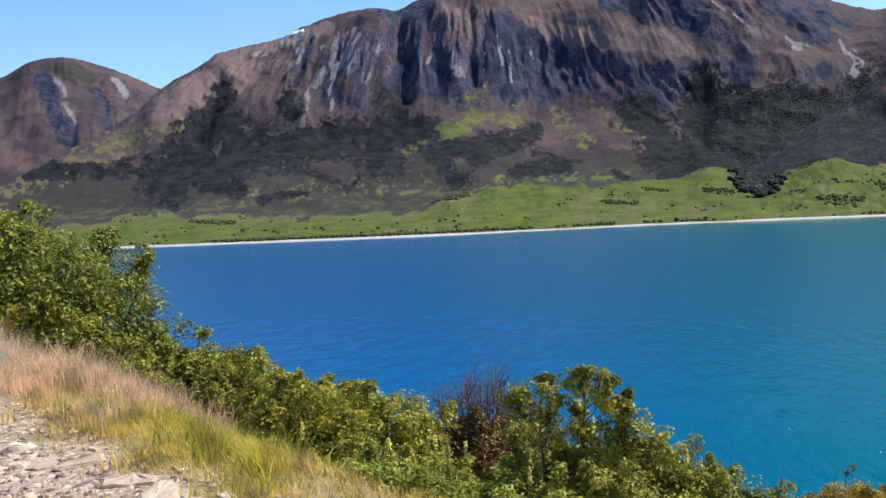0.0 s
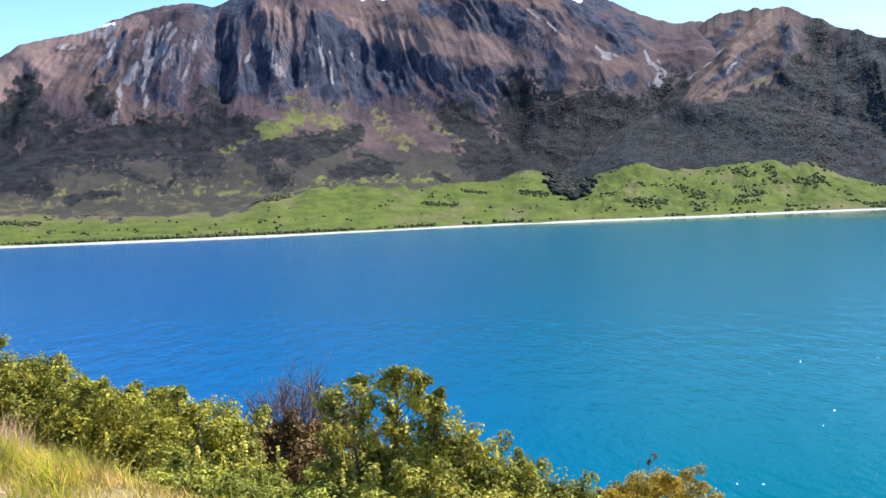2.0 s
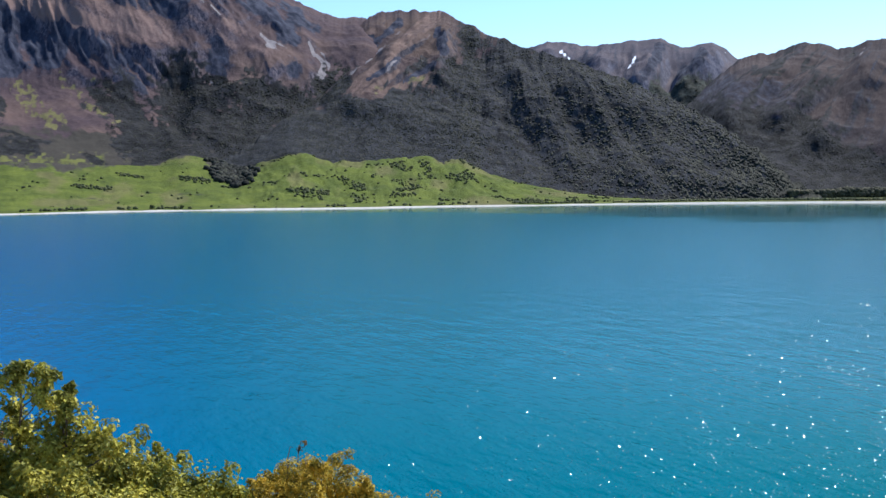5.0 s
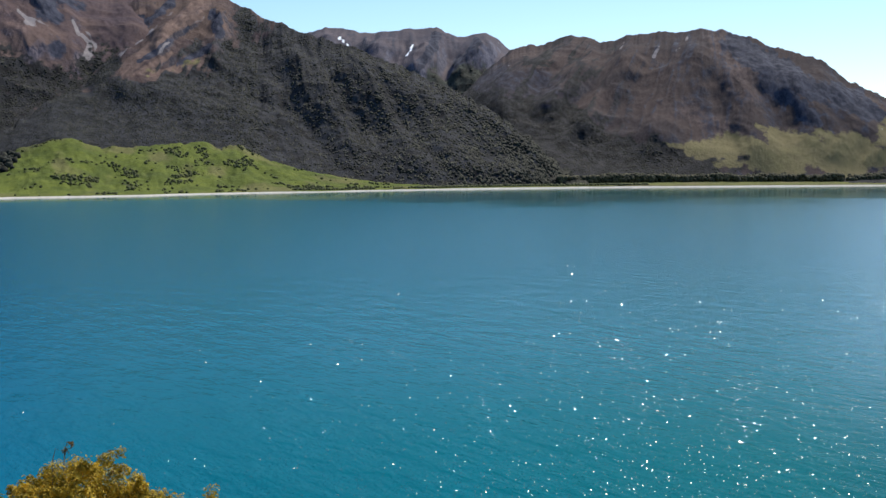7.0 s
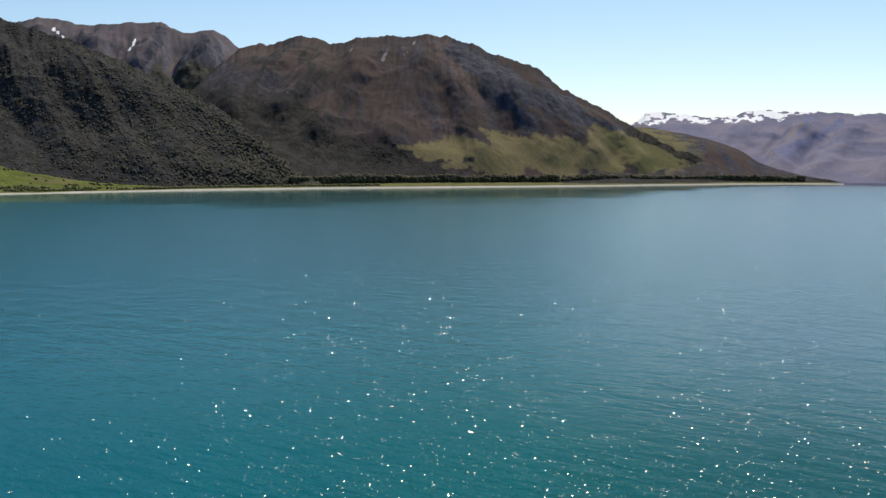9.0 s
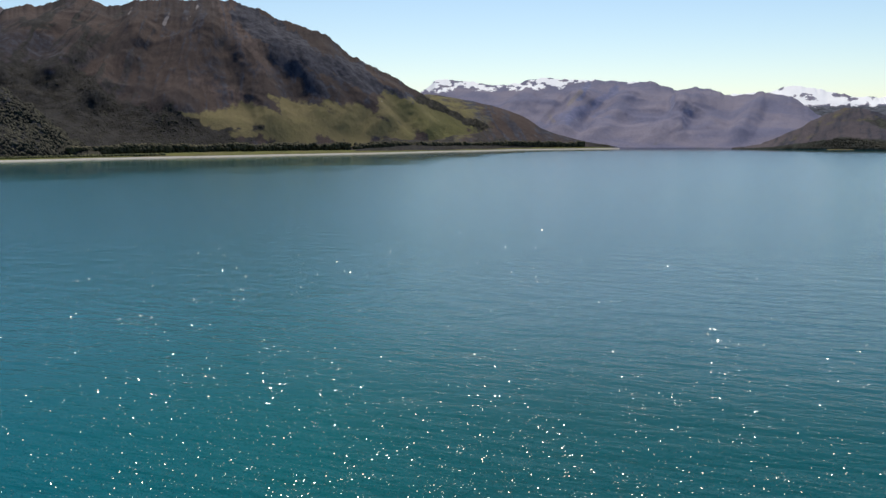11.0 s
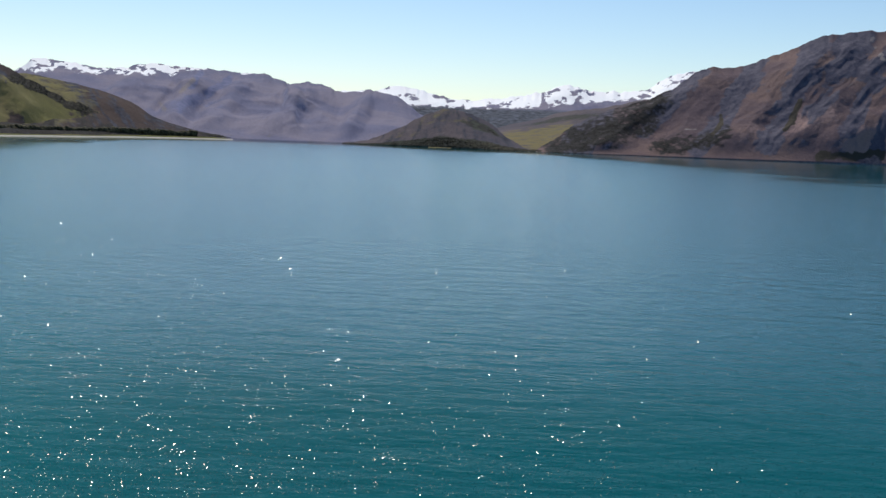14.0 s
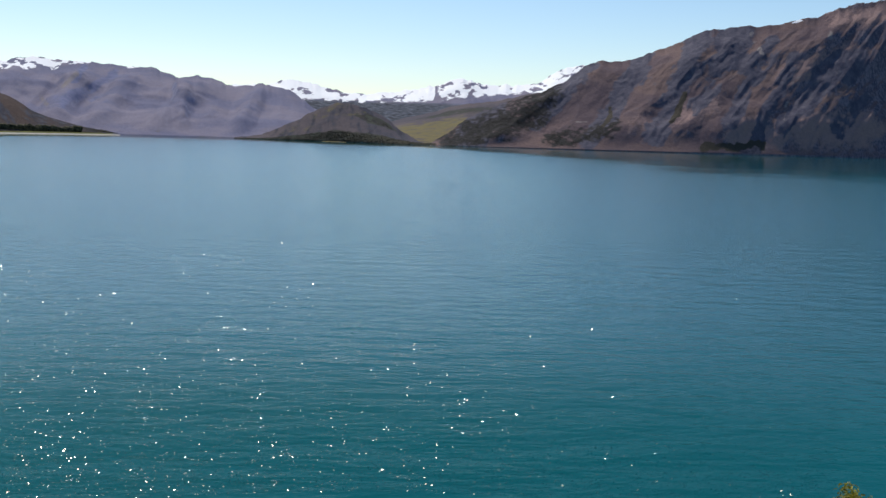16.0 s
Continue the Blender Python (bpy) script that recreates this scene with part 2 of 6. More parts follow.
# ---- the land across the lake ----
# bearing, distance of the waterline
SHORE = ((-14, 1450), (-6, 1330), (2, 1272), (8, 1226), (14, 1195), (20, 1188), (26, 1236), (34, 1305), (40, 1342), (45, 1375), (50, 1460), (55, 1530),
         (61, 1640), (66, 1735), (72, 1850), (76, 1925), (81, 2040), (85, 2150), (91, 2420), (95, 2640), (99, 2750), (104, 2740), (108, 2690),
         (115, 2530), (122, 2500), (130, 2550), (137, 2690), (150, 3000))


def shore(b):
    return spline(SHORE, b, 1)


LANDS, GRID = {}, {}


def along(B, E, b0, e0, b1, e1):
    """Place along a line on the face, and the distance from it in degrees."""
    db, de = b1 - b0, e1 - e0
    t = np.clip(((B - b0) * db + (E - e0) * de) / (db * db + de * de + 1e-9), 0, 1)
    return t, np.hypot(B - b0 - t * db, E - e0 - t * de)


def flow(B, E, apex):
    """Coordinates across and along the fall line of a face whose gullies fan out from an apex above it."""
    b0, e0, ref = apex
    rho = np.hypot(B - b0, e0 - E)
    return np.arctan2(B - b0, np.maximum(e0 - E, 0.5)) * ref + 0.3 * fbm(B * 0.6, E * 0.6, 4, 5), rho


def strokes(B, E, rows, seed=0, wander=0.25, fray=0.5, grain=0.35, comb=0.0):
    """Bands of cover with edges frayed along the gullies: from bearing and elevation, to bearing and elevation, half width, amount."""
    Bw, Ew = B + wander * 1.3 * fbm(B * 0.9, E * 1.2, 4, seed + 3), E + wander * fbm(B * 1.1, E * 1.3, 4, seed + 5)
    out = np.zeros_like(B)
    for b0, e0, b1, e1, wide, amount in rows:
        d = along(Bw, Ew, b0, e0, b1, e1)[1] / wide
        out = np.maximum(out, amount * np.clip(1.3 - d * 0.75, 0, 1))
    rough = fray * GRID["vein"] + grain * fbm(B * 5, E * 6, 4, seed + 9)
    return np.clip(out + rough * out * (1.3 - out) * 2.0, 0, 1.3) * (1 - comb * smooth(0.25, -0.35, GRID["thread"]))


def landform(name, crest, foot, profile, label, land, cover, step=0.09, rows=120, spurs=30.0, apex=None, rib=10.0, rib_from=None, lines=(), cliffs=(), rough=10.0, jag=4.0, top_hold=0.8, back=320.0, seed=1, category="mountain"):
    """A mountain between a foot line and a crest line. crest: bearing, elevation angle seen from the lookout, distance.
    foot(b) gives distance and height; profile: rise against run; apex: where its gullies fan out from; rib: depth of the ribs in metres;
    rib_from: the elevations between which the ribs set in; lines: spurs, or gullies below zero; cliffs: bands where the ribs stand out further."""
    b = np.arange(crest[0][0], crest[-1][0] + step / 2, step)
    v = np.concatenate([np.linspace(0, 1, rows), 1 + np.linspace(0.06, 1, 10)])
    B, V = np.meshgrid(b, v, indexing="ij")
    cr = spline(crest, b, 2)
    cz = EYE_Z + cr * np.tan(np.radians(spline(crest, b, 1)))
    fr, fz = foot(b)
    up = np.clip(V, 0, 1)
    R = fr[:, None] + (cr - fr)[:, None] * up
    rise = np.interp(up, [p[0] for p in profile], [p[1] for p in profile])
    Z = fz[:, None] + (cz - fz)[:, None] * rise
    Z = Z + jag * fbm(b * 2.3, b * 0 + seed, 5, seed, 0.6)[:, None] * smooth(0.72, 1.0, up)
    over = np.clip(V - 1, 0, 1)
    R = R + over * back
    Z = Z - over * (cz - fz)[:, None] * 0.45 * (0.4 + 0.6 * over)
    tall = np.clip((cz - fz) / 300.0, 0.05, 1.4)[:, None]
    hold = smooth(0.0, 0.22, up) * (1 - 0.97 * smooth(top_hold, 1.0, up)) * np.clip(tall * 3, 0, 1)
    X, Y = place(B, R)
    wx, wy = X / 520 + 0.35 * fbm(X / 300, Y / 300, 3, seed + 31), Y / 520 + 0.35 * fbm(X / 300, Y / 300, 3, seed + 37)
    spur = ridged(wx, wy, 5, seed + 3)
    lump = fbm(X / 160, Y / 160, 5, seed + 11, 0.55)
    Z = Z + hold * tall * (spur * spurs + lump * rough)
    E0 = np.degrees(np.arctan2(Z - EYE_Z, R))
    q, rho = flow(B, E0, apex or (float(np.mean(b)), 18.0, 14.0))
    GRID["vein"] = ridged(q * 2.4 + 0.4 * fbm(q * 0.8, rho * 0.8, 3, seed + 41), rho * 0.5, 4, seed + 43)
    GRID["thread"] = fbm(q * 4.5, rho * 1.1, 3, seed + 47, 0.6)
    Bw, Ew = B + 0.3 * fbm(B * 0.9, E0 * 0.9, 4, seed + 81), E0 + 0.3 * fbm(B * 0.9, E0 * 0.9, 4, seed + 83)
    for b0, e0, b1, e1, wide, high in lines:
        t, d = along(Bw, Ew, b0, e0, b1, e1)
        bulk = 0.42 * high * smooth(1.3, 0.0, d / wide) * (1 - smooth(0.7, 0.95, up)) * smooth(0.02, 0.2, up)
        Z, R = Z + bulk, R - bulk * 0.6
    amount = np.full_like(B, rib)
    if rib_from:
        amount = amount * (0.25 + 0.75 * smooth(*rib_from, E0 + 0.8 * fbm(B * 0.7, E0, 3, seed + 61)))
    for b0, e0, b1, e1, wide, deep in cliffs:
        amount = np.maximum(amount, deep * smooth(1.5, 0.5, along(Bw, Ew, b0, e0, b1, e1)[1] / wide))
    ribs = ridged(q * 0.62, rho * 0.16, 5, seed + 53) * (0.75 + 0.5 * fbm(B * 0.8, E0 * 0.8, 3, seed + 59)) + 0.3 * GRID["vein"]
    bulk = hold * amount * ribs
    Z, R = Z + bulk * 0.7, R - bulk * 0.65
    Z[:, 0] -= 8.0
    X, Y = place(B, R)
    GRID["E"] = np.degrees(np.arctan2(Z - EYE_Z, R))
    covers = cover(B, up, Z, spur)
    me = mesh_of(name, np.stack([X, Y, Z], -1).reshape(-1, 3), grid_faces(len(b), len(v)), land, True)
    me.flip_normals()
    for key in ("wood", "grass", "scree", "snow", "dry", "slate_shade", "pale", "tan"):
        give(me, key, covers.get(key, np.zeros_like(B)))
    ob = tagged(new(name, me), label, category, kind="structure")
    LANDS[name] = (X, Y, Z, covers)
    return ob


def blob(B, U, b0, u0, rb, ru):
    """A soft patch, 1 in the middle."""
    return np.clip(1.25 - ((B - b0) / rb) ** 2 - ((U - u0) / ru) ** 2, 0, 1)


def patches_of(B, U, spots):
    out = np.zeros_like(B)
    for s in spots:
        out = np.maximum(out, blob(B, U, *s))
    return out


# the pasture terrace: bearing, elevation angle of its upper edge, run from the water
TERRACE = ((-14, -0.6, 330), (-4, -0.5, 330), (0, -0.34, 330), (4, 0.1, 340), (6.4, 0.0, 330), (10.8, -0.33, 320), (14.6, -0.4, 320), (19, -0.28, 330), (21, 0.3, 370),
           (24.4, 0.8, 400), (27.6, 0.9, 400), (31.7, 0.75, 390), (34, 0.85, 390), (35.3, 1.3, 400), (37.2, 1.0, 380), (38.2, 0.6, 350), (39.4, 0.9, 340), (41.5, 1.31, 330), (44.2, 1.0, 330),
           (48.4, 1.30, 320), (50.9, 1.0, 290), (52.7, 0.3, 240), (54.9, -0.36, 190), (57.8, -0.8, 140), (60.4, -1.02, 90), (63, -1.15, 60), (70, -0.98, 80),
           (76, -0.85, 110), (85, -0.80, 120), (91, -0.76, 110), (95, -0.72, 70), (99.6, -0.78, 30))


def terrace_edge(b):
    r = shore(b) + spline(TERRACE, b, 2)
    return r, EYE_Z + r * np.tan(np.radians(spline(TERRACE, b, 1)))


def build_terrace():
    b = np.arange(-14, 99.6, 0.08)
    v = np.concatenate([[-0.06, -0.02, 0.0, 0.012, 0.03], np.linspace(0.045, 1, 60), [1.08, 1.2]])
    B, V = np.meshgrid(b, v, indexing="ij")
    near = shore(b) + 5 * fbm(b * 1.2, b * 0, 4, 5)
    far, top = terrace_edge(b)
    R = near[:, None] + (far - near)[:, None] * V
    u = np.clip(V, 0, 1)
    wide = smooth(58, 66, b)[:, None]
    bank = smooth(-1, 8 + 4 * wide, R - near[:, None]) * (2.2 + 1.4 * wide)
    Z = bank + (top[:, None] - 2.2) * np.interp(u, [0, 0.03, 0.2, 0.5, 0.8, 1], [0, 0.0, 0.08, 0.36, 0.76, 1])
    Z = np.where(V < 0, -2.0 * np.abs(V) / 0.06, Z)
    Z = Z - np.clip(V - 1, 0, 1) * 40
    amp = smooth(0.06, 0.3, V) * np.clip(top / 60, 0.2, 1)[:, None]
    knoll = 0.35 + 0.65 * smooth(37, 40, B)
    Z = Z + amp * knoll * (6.5 * fbm(B * 0.9, V * 4, 4, 23) + 1.6 * fbm(B * 4, V * 12, 3, 29))
    X, Y = place(B, R)
    me = mesh_of("terrace", np.stack([X, Y, Z], -1).reshape(-1, 3), grid_faces(len(b), len(v)), land_main, True)
    me.flip_normals()
    out = R - near[:, None]
    beach = (1 - smooth(3.5 + 1.5 * wide, 5.5 + 2 * wide, out)) * (0.95 + 0.4 * fbm(B * 0.7, V * 0, 3, 41))
    give(me, "scree", smooth(0.74, 1.0, V + 0.3 * fbm(B * 1.1, V * 3, 4, 13)) * (1 - smooth(38, 40, B)))
    dry = smooth(0.55, 1.0, V + 0.35 * fbm(B * 0.8, V * 2, 4, 3)) * (1 - smooth(18, 24, B))
    give(me, "grass", np.clip(1.1 - 0.55 * dry - 0.75 * smooth(0.78, 1.05, V + 0.3 * fbm(B * 1.1, V * 3, 4, 13)) * (1 - smooth(38, 40, B)), 0, 1))
    give(me, "wood", np.clip(0.3 * smooth(0.15, 0.5, fbm(B * 0.8, V * 9, 4, 77)) * smooth(0.1, 0.25, V) * (1 - smooth(60, 68, B)), 0, 1))
    give(me, "snow", np.zeros_like(B))
    give(me, "dry", np.clip(smooth(60, 74, B) * 0.35 + 0.5 * smooth(0.1, 0.5, fbm(B * 0.6, V * 4, 4, 63)) + smooth(0.5, 0.9, V) * 0.4 * (1 - smooth(18, 24, B)), 0, 0.8))
    give(me, "beach", beach)
    LANDS["terrace"] = (X, Y, Z, {"V": V, "B": B})
    tagged(new("terrace", me), "bright green lakeside pasture with scattered dark scrub", "pasture", kind="structure")


build_terrace()


def on_terrace(sink, lift=0.0):
    def foot(b):
        r, z = terrace_edge(b)
        return r + sink, z - 14 + lift
    return foot


def on_shore(run, z):
    def foot(b):
        return shore(b) + run, np.full_like(b, z)
    return foot


def cover_main(B, U, Z, rib):
    E = GRID["E"]
    n = fbm(B * 1.6, E * 2.2, 4, 91)
    wood = np.maximum(strokes(B, E, (
            (8.4, 6.38, 7.2, 3.79, 0.61, 1), (7.1, 3.94, 5.2, 1.6, 1.28, 1), (4.5, 2.06, 13.2, 3.46, 1.04, 1), (11.9, 6.07, 12.2, 5.45, 0.52, 1), (13.2, 3.46, 19.4, 4.15, 0.98, 1), (17.6, 5.99, 18.9, 4.39, 0.73, 0.85), (14.1, 4.12, 17.4, 2.41, 0.92, 0.9), (20.1, 2.86, 25.8, 3.47, 0.58, 1), (22.5, 2.3, 25.1, 3.11, 0.43, 0.8), (24.4, 1.53, 27.8, 1.72, 0.37, 1), (20.6, 2.05, 21.8, 1.2, 0.55, 0.8), (25.7, 2.51, 28.6, 2.01, 0.11, 0.9), (10.2, 0.46, 12.8, 1.05, 0.21, 0.8), (8.6, 4.83, 11.1, 3.88, 0.79, 0.8), (13.1, 1.97, 15.2, 0.81, 0.21, 0.6)), 7, 0.3, 0.25, 0.7), strokes(B, E, (
            (31.8, 4.36, 33.9, 1.54, 1.1, 1), (32.2, 1.87, 34.9, 1.12, 0.4, 1), (35.5, 4.82, 38.6, 2.3, 1.59, 1), (35.4, 2.7, 42.8, 3.19, 1.77, 1), (39.0, 5.12, 42.8, 4.12, 0.79, 1), (36.8, 5.7, 38.1, 5.1, 0.34, 0.9), (30.2, 1.37, 31.0, 0.69, 0.27, 0.8), (15.7, 2.21, 15.5, 1.27, 0.18, 0.7), (30.6, 3.86, 32.2, 2.84, 0.37, 0.6)), 8, 0.3, 0.25, 0.7))
    wood = np.maximum(wood, strokes(B, E, ((5.8, 1.8, 9, 1.2, 0.5, 0.9), (-2, 2.6, 3.2, 2.4, 0.45, 1), (43.6, 4.6, 46, 3, 1.5, 1), (38, 2.2, 44, 2.2, 1.9, 1)), 11, 0.3, 0.25, 0.7))
    grass = strokes(B, E, (
            (20.8, 3.89, 22.6, 4.66, 0.52, 0.8), (18.5, 3.01, 19.8, 3.35, 0.18, 0.85), (23.9, 4.56, 25.8, 3.79, 0.58, 0.55), (27.2, 4.77, 28.8, 2.97, 0.49, 0.5), (5.2, 4.12, 6.1, 4.91, 0.55, 0.5), (30.5, 3.87, 31.8, 3.37, 0.27, 0.6), (23.3, 5.15, 25.2, 5.41, 0.24, 0.4), (21.4, 5.84, 23.3, 5.47, 0.21, 0.4), (29.1, 5.27, 31.0, 3.75, 0.37, 0.4), (30.7, 5.2, 32.0, 4.83, 0.24, 0.4)), 17, 0.3, 0.2, 0.8)
    wood = np.clip(wood - 0.4 * smooth(0.0, 0.45, fbm(B * 2.0, E * 2.6, 4, 95)), 0, 1)
    grass = np.maximum(grass, strokes(B, E, ((-6, 0.6, 3.9, 4.2, 0.8, 0.5), (17, 2.2, 20, 1.2, 0.5, 0.3), (8, 0.6, 20, 1.0, 0.8, 0.3), (22, 0.9, 31, 1.0, 0.5, 0.42)), 19, 0.3, 0.2, 0.8))
    grass = np.maximum(grass, 0.4 * smooth(1.5, 0.4, E + 0.9 * n))
    scree = 0.95 * smooth(3.4, 1.8, E + 0.7 * n)
    pale = np.maximum(strokes(B, E, (
            (14.9, 9.78, 14.4, 6.44, 0.21, 0.7), (15.8, 9.63, 15.4, 7.81, 0.37, 0.9), (14.1, 8.88, 13.7, 6.9, 0.24, 0.8), (13.1, 9.27, 12.1, 7.52, 0.15, 0.7), (13.4, 7.52, 12.6, 3.85, 0.15, 0.5), (14.9, 7.2, 14.5, 5.05, 0.15, 0.6), (10.2, 8.53, 11.0, 8.72, 0.12, 1), (12.0, 9.32, 13.5, 9.93, 0.15, 1), (21.1, 8.97, 21.9, 7.08, 0.27, 0.8), (20.2, 8.61, 20.0, 8.0, 0.18, 0.6), (24.1, 9.15, 24.4, 6.23, 0.07, 1), (24.6, 8.42, 24.9, 6.53, 0.07, 1), (23.4, 8.3, 23.1, 6.42, 0.07, 0.9), (26.0, 8.22, 26.3, 6.17, 0.07, 0.8), (17.4, 8.86, 16.6, 6.87, 0.18, 0.5)), 37, 0.18, 0.9, 0.5, 0.9), strokes(B, E, (
            (36.0, 10.25, 37.5, 9.08, 0.07, 0.9), (39.7, 7.98, 41.2, 6.96, 0.15, 1.1), (42.9, 7.28, 43.5, 6.5, 0.12, 1.2), (43.5, 6.5, 42.9, 5.32, 0.12, 1.4), (34.3, 7.93, 37.0, 5.16, 0.15, 0.5), (31.8, 7.68, 34.2, 5.36, 0.15, 0.4)), 38, 0.18, 0.9, 0.5, 0.9))
    pale = np.maximum(pale, strokes(B, E, ((42.3, 7.7, 42.7, 6.9, 0.08, 1.1), (42.8, 6.9, 43.2, 6.5, 0.08, 1.2), (43.2, 6.5, 42.8, 5.4, 0.12, 1.3)), 38, 0.1, 0.3, 0.4))
    snow = strokes(B, E, ((25.9, 11.75, 27.6, 11.4, 0.3, 0.7), (12.2, 9.7, 13.0, 9.95, 0.1, 0.6), (37, 11.3, 39, 10.6, 0.15, 0.6)), 47)
    # dark cliffs: rock tone plus shade of faces turned from the sun
    slate_shade = np.maximum(strokes(B, E, (
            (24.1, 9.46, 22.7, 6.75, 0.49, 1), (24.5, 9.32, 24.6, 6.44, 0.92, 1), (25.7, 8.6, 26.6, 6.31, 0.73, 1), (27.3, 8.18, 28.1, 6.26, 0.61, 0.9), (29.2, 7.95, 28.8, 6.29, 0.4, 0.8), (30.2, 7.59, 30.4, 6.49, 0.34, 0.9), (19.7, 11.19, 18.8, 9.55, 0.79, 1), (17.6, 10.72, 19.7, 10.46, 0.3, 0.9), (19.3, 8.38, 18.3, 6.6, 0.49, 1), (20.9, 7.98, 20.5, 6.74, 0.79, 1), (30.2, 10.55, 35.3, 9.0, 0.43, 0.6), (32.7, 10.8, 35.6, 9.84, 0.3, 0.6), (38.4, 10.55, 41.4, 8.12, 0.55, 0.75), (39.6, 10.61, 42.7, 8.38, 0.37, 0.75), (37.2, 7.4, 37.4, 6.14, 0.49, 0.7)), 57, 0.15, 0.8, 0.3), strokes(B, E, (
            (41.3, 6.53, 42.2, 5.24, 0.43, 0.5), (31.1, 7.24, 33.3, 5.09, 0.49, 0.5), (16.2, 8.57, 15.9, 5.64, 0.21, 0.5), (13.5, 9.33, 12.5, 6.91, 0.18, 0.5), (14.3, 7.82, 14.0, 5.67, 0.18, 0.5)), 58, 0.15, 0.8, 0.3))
    slate_shade = np.maximum(slate_shade, 0.1 + 0.22 * GRID["vein"])
    tan = strokes(B, E, (
            (5.1, 5.73, 9.7, 7.76, 0.73, 1), (26.0, 9.53, 30.2, 8.5, 0.49, 1), (30.2, 8.5, 34.5, 7.8, 0.37, 1), (34.5, 7.8, 37.1, 5.06, 0.24, 0.7), (31.2, 9.27, 34.3, 7.99, 0.55, 0.6), (7.9, 8.39, 14.4, 9.93, 0.37, 0.7), (20.4, 10.82, 22.8, 9.55, 0.67, 0.5), (37.8, 8.6, 40.0, 7.23, 0.3, 0.5), (35.6, 9.04, 38.4, 7.33, 0.24, 0.5)), 67, 0.2, 0.6, 0.3)
    return {"wood": wood, "grass": grass, "scree": scree, "snow": snow, "slate_shade": slate_shade, "pale": pale, "tan": tan,
            "dry": np.clip(0.75 + 0.25 * (1 - smooth(2, 12, B)) - 0.35 * strokes(B, E, ((19, 3.4, 22.4, 4.5, 1.2, 1), (20, 0.8, 31, 0.8, 0.6, 1)), 3), 0, 1)}


def cover_second(B, U, Z, rib):
    E = GRID["E"]
    line = np.interp(B, [36, 42, 44, 46.5, 48.3, 50.2, 52, 54, 56, 60, 71], [4, 4.8, 4.9, 4.5, 4.9, 6.2, 7.4, 8.2, 9, 9, 9])
    wood = smooth(0.6, -0.8, E - line - 1.7 * fbm(B * 0.7, E * 1.0, 4, 8) - 0.9 * GRID["vein"]) * (1 - 0.3 * smooth(0.15, 0.5, fbm(B * 1.2, E * 1.8, 4, 18)))
    wood = np.maximum(wood, strokes(B, E, ((51.2, 8.4, 51.6, 6, 0.45, 0.9), (47.8, 6.0, 48.9, 6.6, 0.25, 0.6)), 5))
    pale = strokes(B, E, ((49.2, 8.2, 46.5, 6.0, 0.1, 0.5), (47.6, 8.4, 44.8, 6.0, 0.1, 0.5), (50.8, 8.4, 51.4, 7.4, 0.12, 0.5), (53.4, 3.6, 53.6, 1.4, 0.10, 0.45), (56.9, 0.2, 57.1, 0.9, 0.12, 0.6)), 67, 0.2, 0.8, 0.4, 0.8)
    # left-facing sides of the summit ridge, shaded by colour
    slate_shade = np.maximum(strokes(B, E, (
            (47.5, 8.76, 44.8, 6.59, 0.24, 0.7), (48.3, 7.51, 45.7, 5.62, 0.15, 0.7), (49.7, 8.25, 50.0, 7.36, 0.27, 0.8), (49.4, 6.53, 47.7, 5.47, 0.18, 0.6), (45.9, 8.01, 44.5, 7.37, 0.18, 0.5)), 77, 0.15, 0.8, 0.3), 0.25 + 0.2 * GRID["vein"])
    tan = strokes(B, E, (
            (49.6, 9.19, 47.7, 7.79, 0.27, 1), (47.7, 7.79, 44.8, 5.07, 0.3, 0.9), (49.0, 8.08, 46.9, 6.97, 0.18, 0.8), (48.8, 5.63, 46.6, 5.07, 0.27, 1), (47.4, 6.09, 45.3, 4.88, 0.18, 0.7), (50.0, 7.94, 50.5, 7.31, 0.24, 0.6), (46.0, 8.3, 44.5, 6.92, 0.18, 0.6), (51.1, 7.54, 52.4, 5.98, 0.24, 0.5)), 87, 0.15, 0.7, 0.3)
    grass = strokes(B, E, ((49.9, 2.0, 53.5, 1.0, 0.3, 0.4), (56, 0.2, 58, 0.4, 0.4, 0.5), (46.2, 5.1, 48.6, 5.7, 0.3, 0.35)), 87)
    return {"wood": wood, "pale": pale, "slate_shade": slate_shade, "grass": grass, "tan": tan, "dry": np.full_like(B, 0.85)}


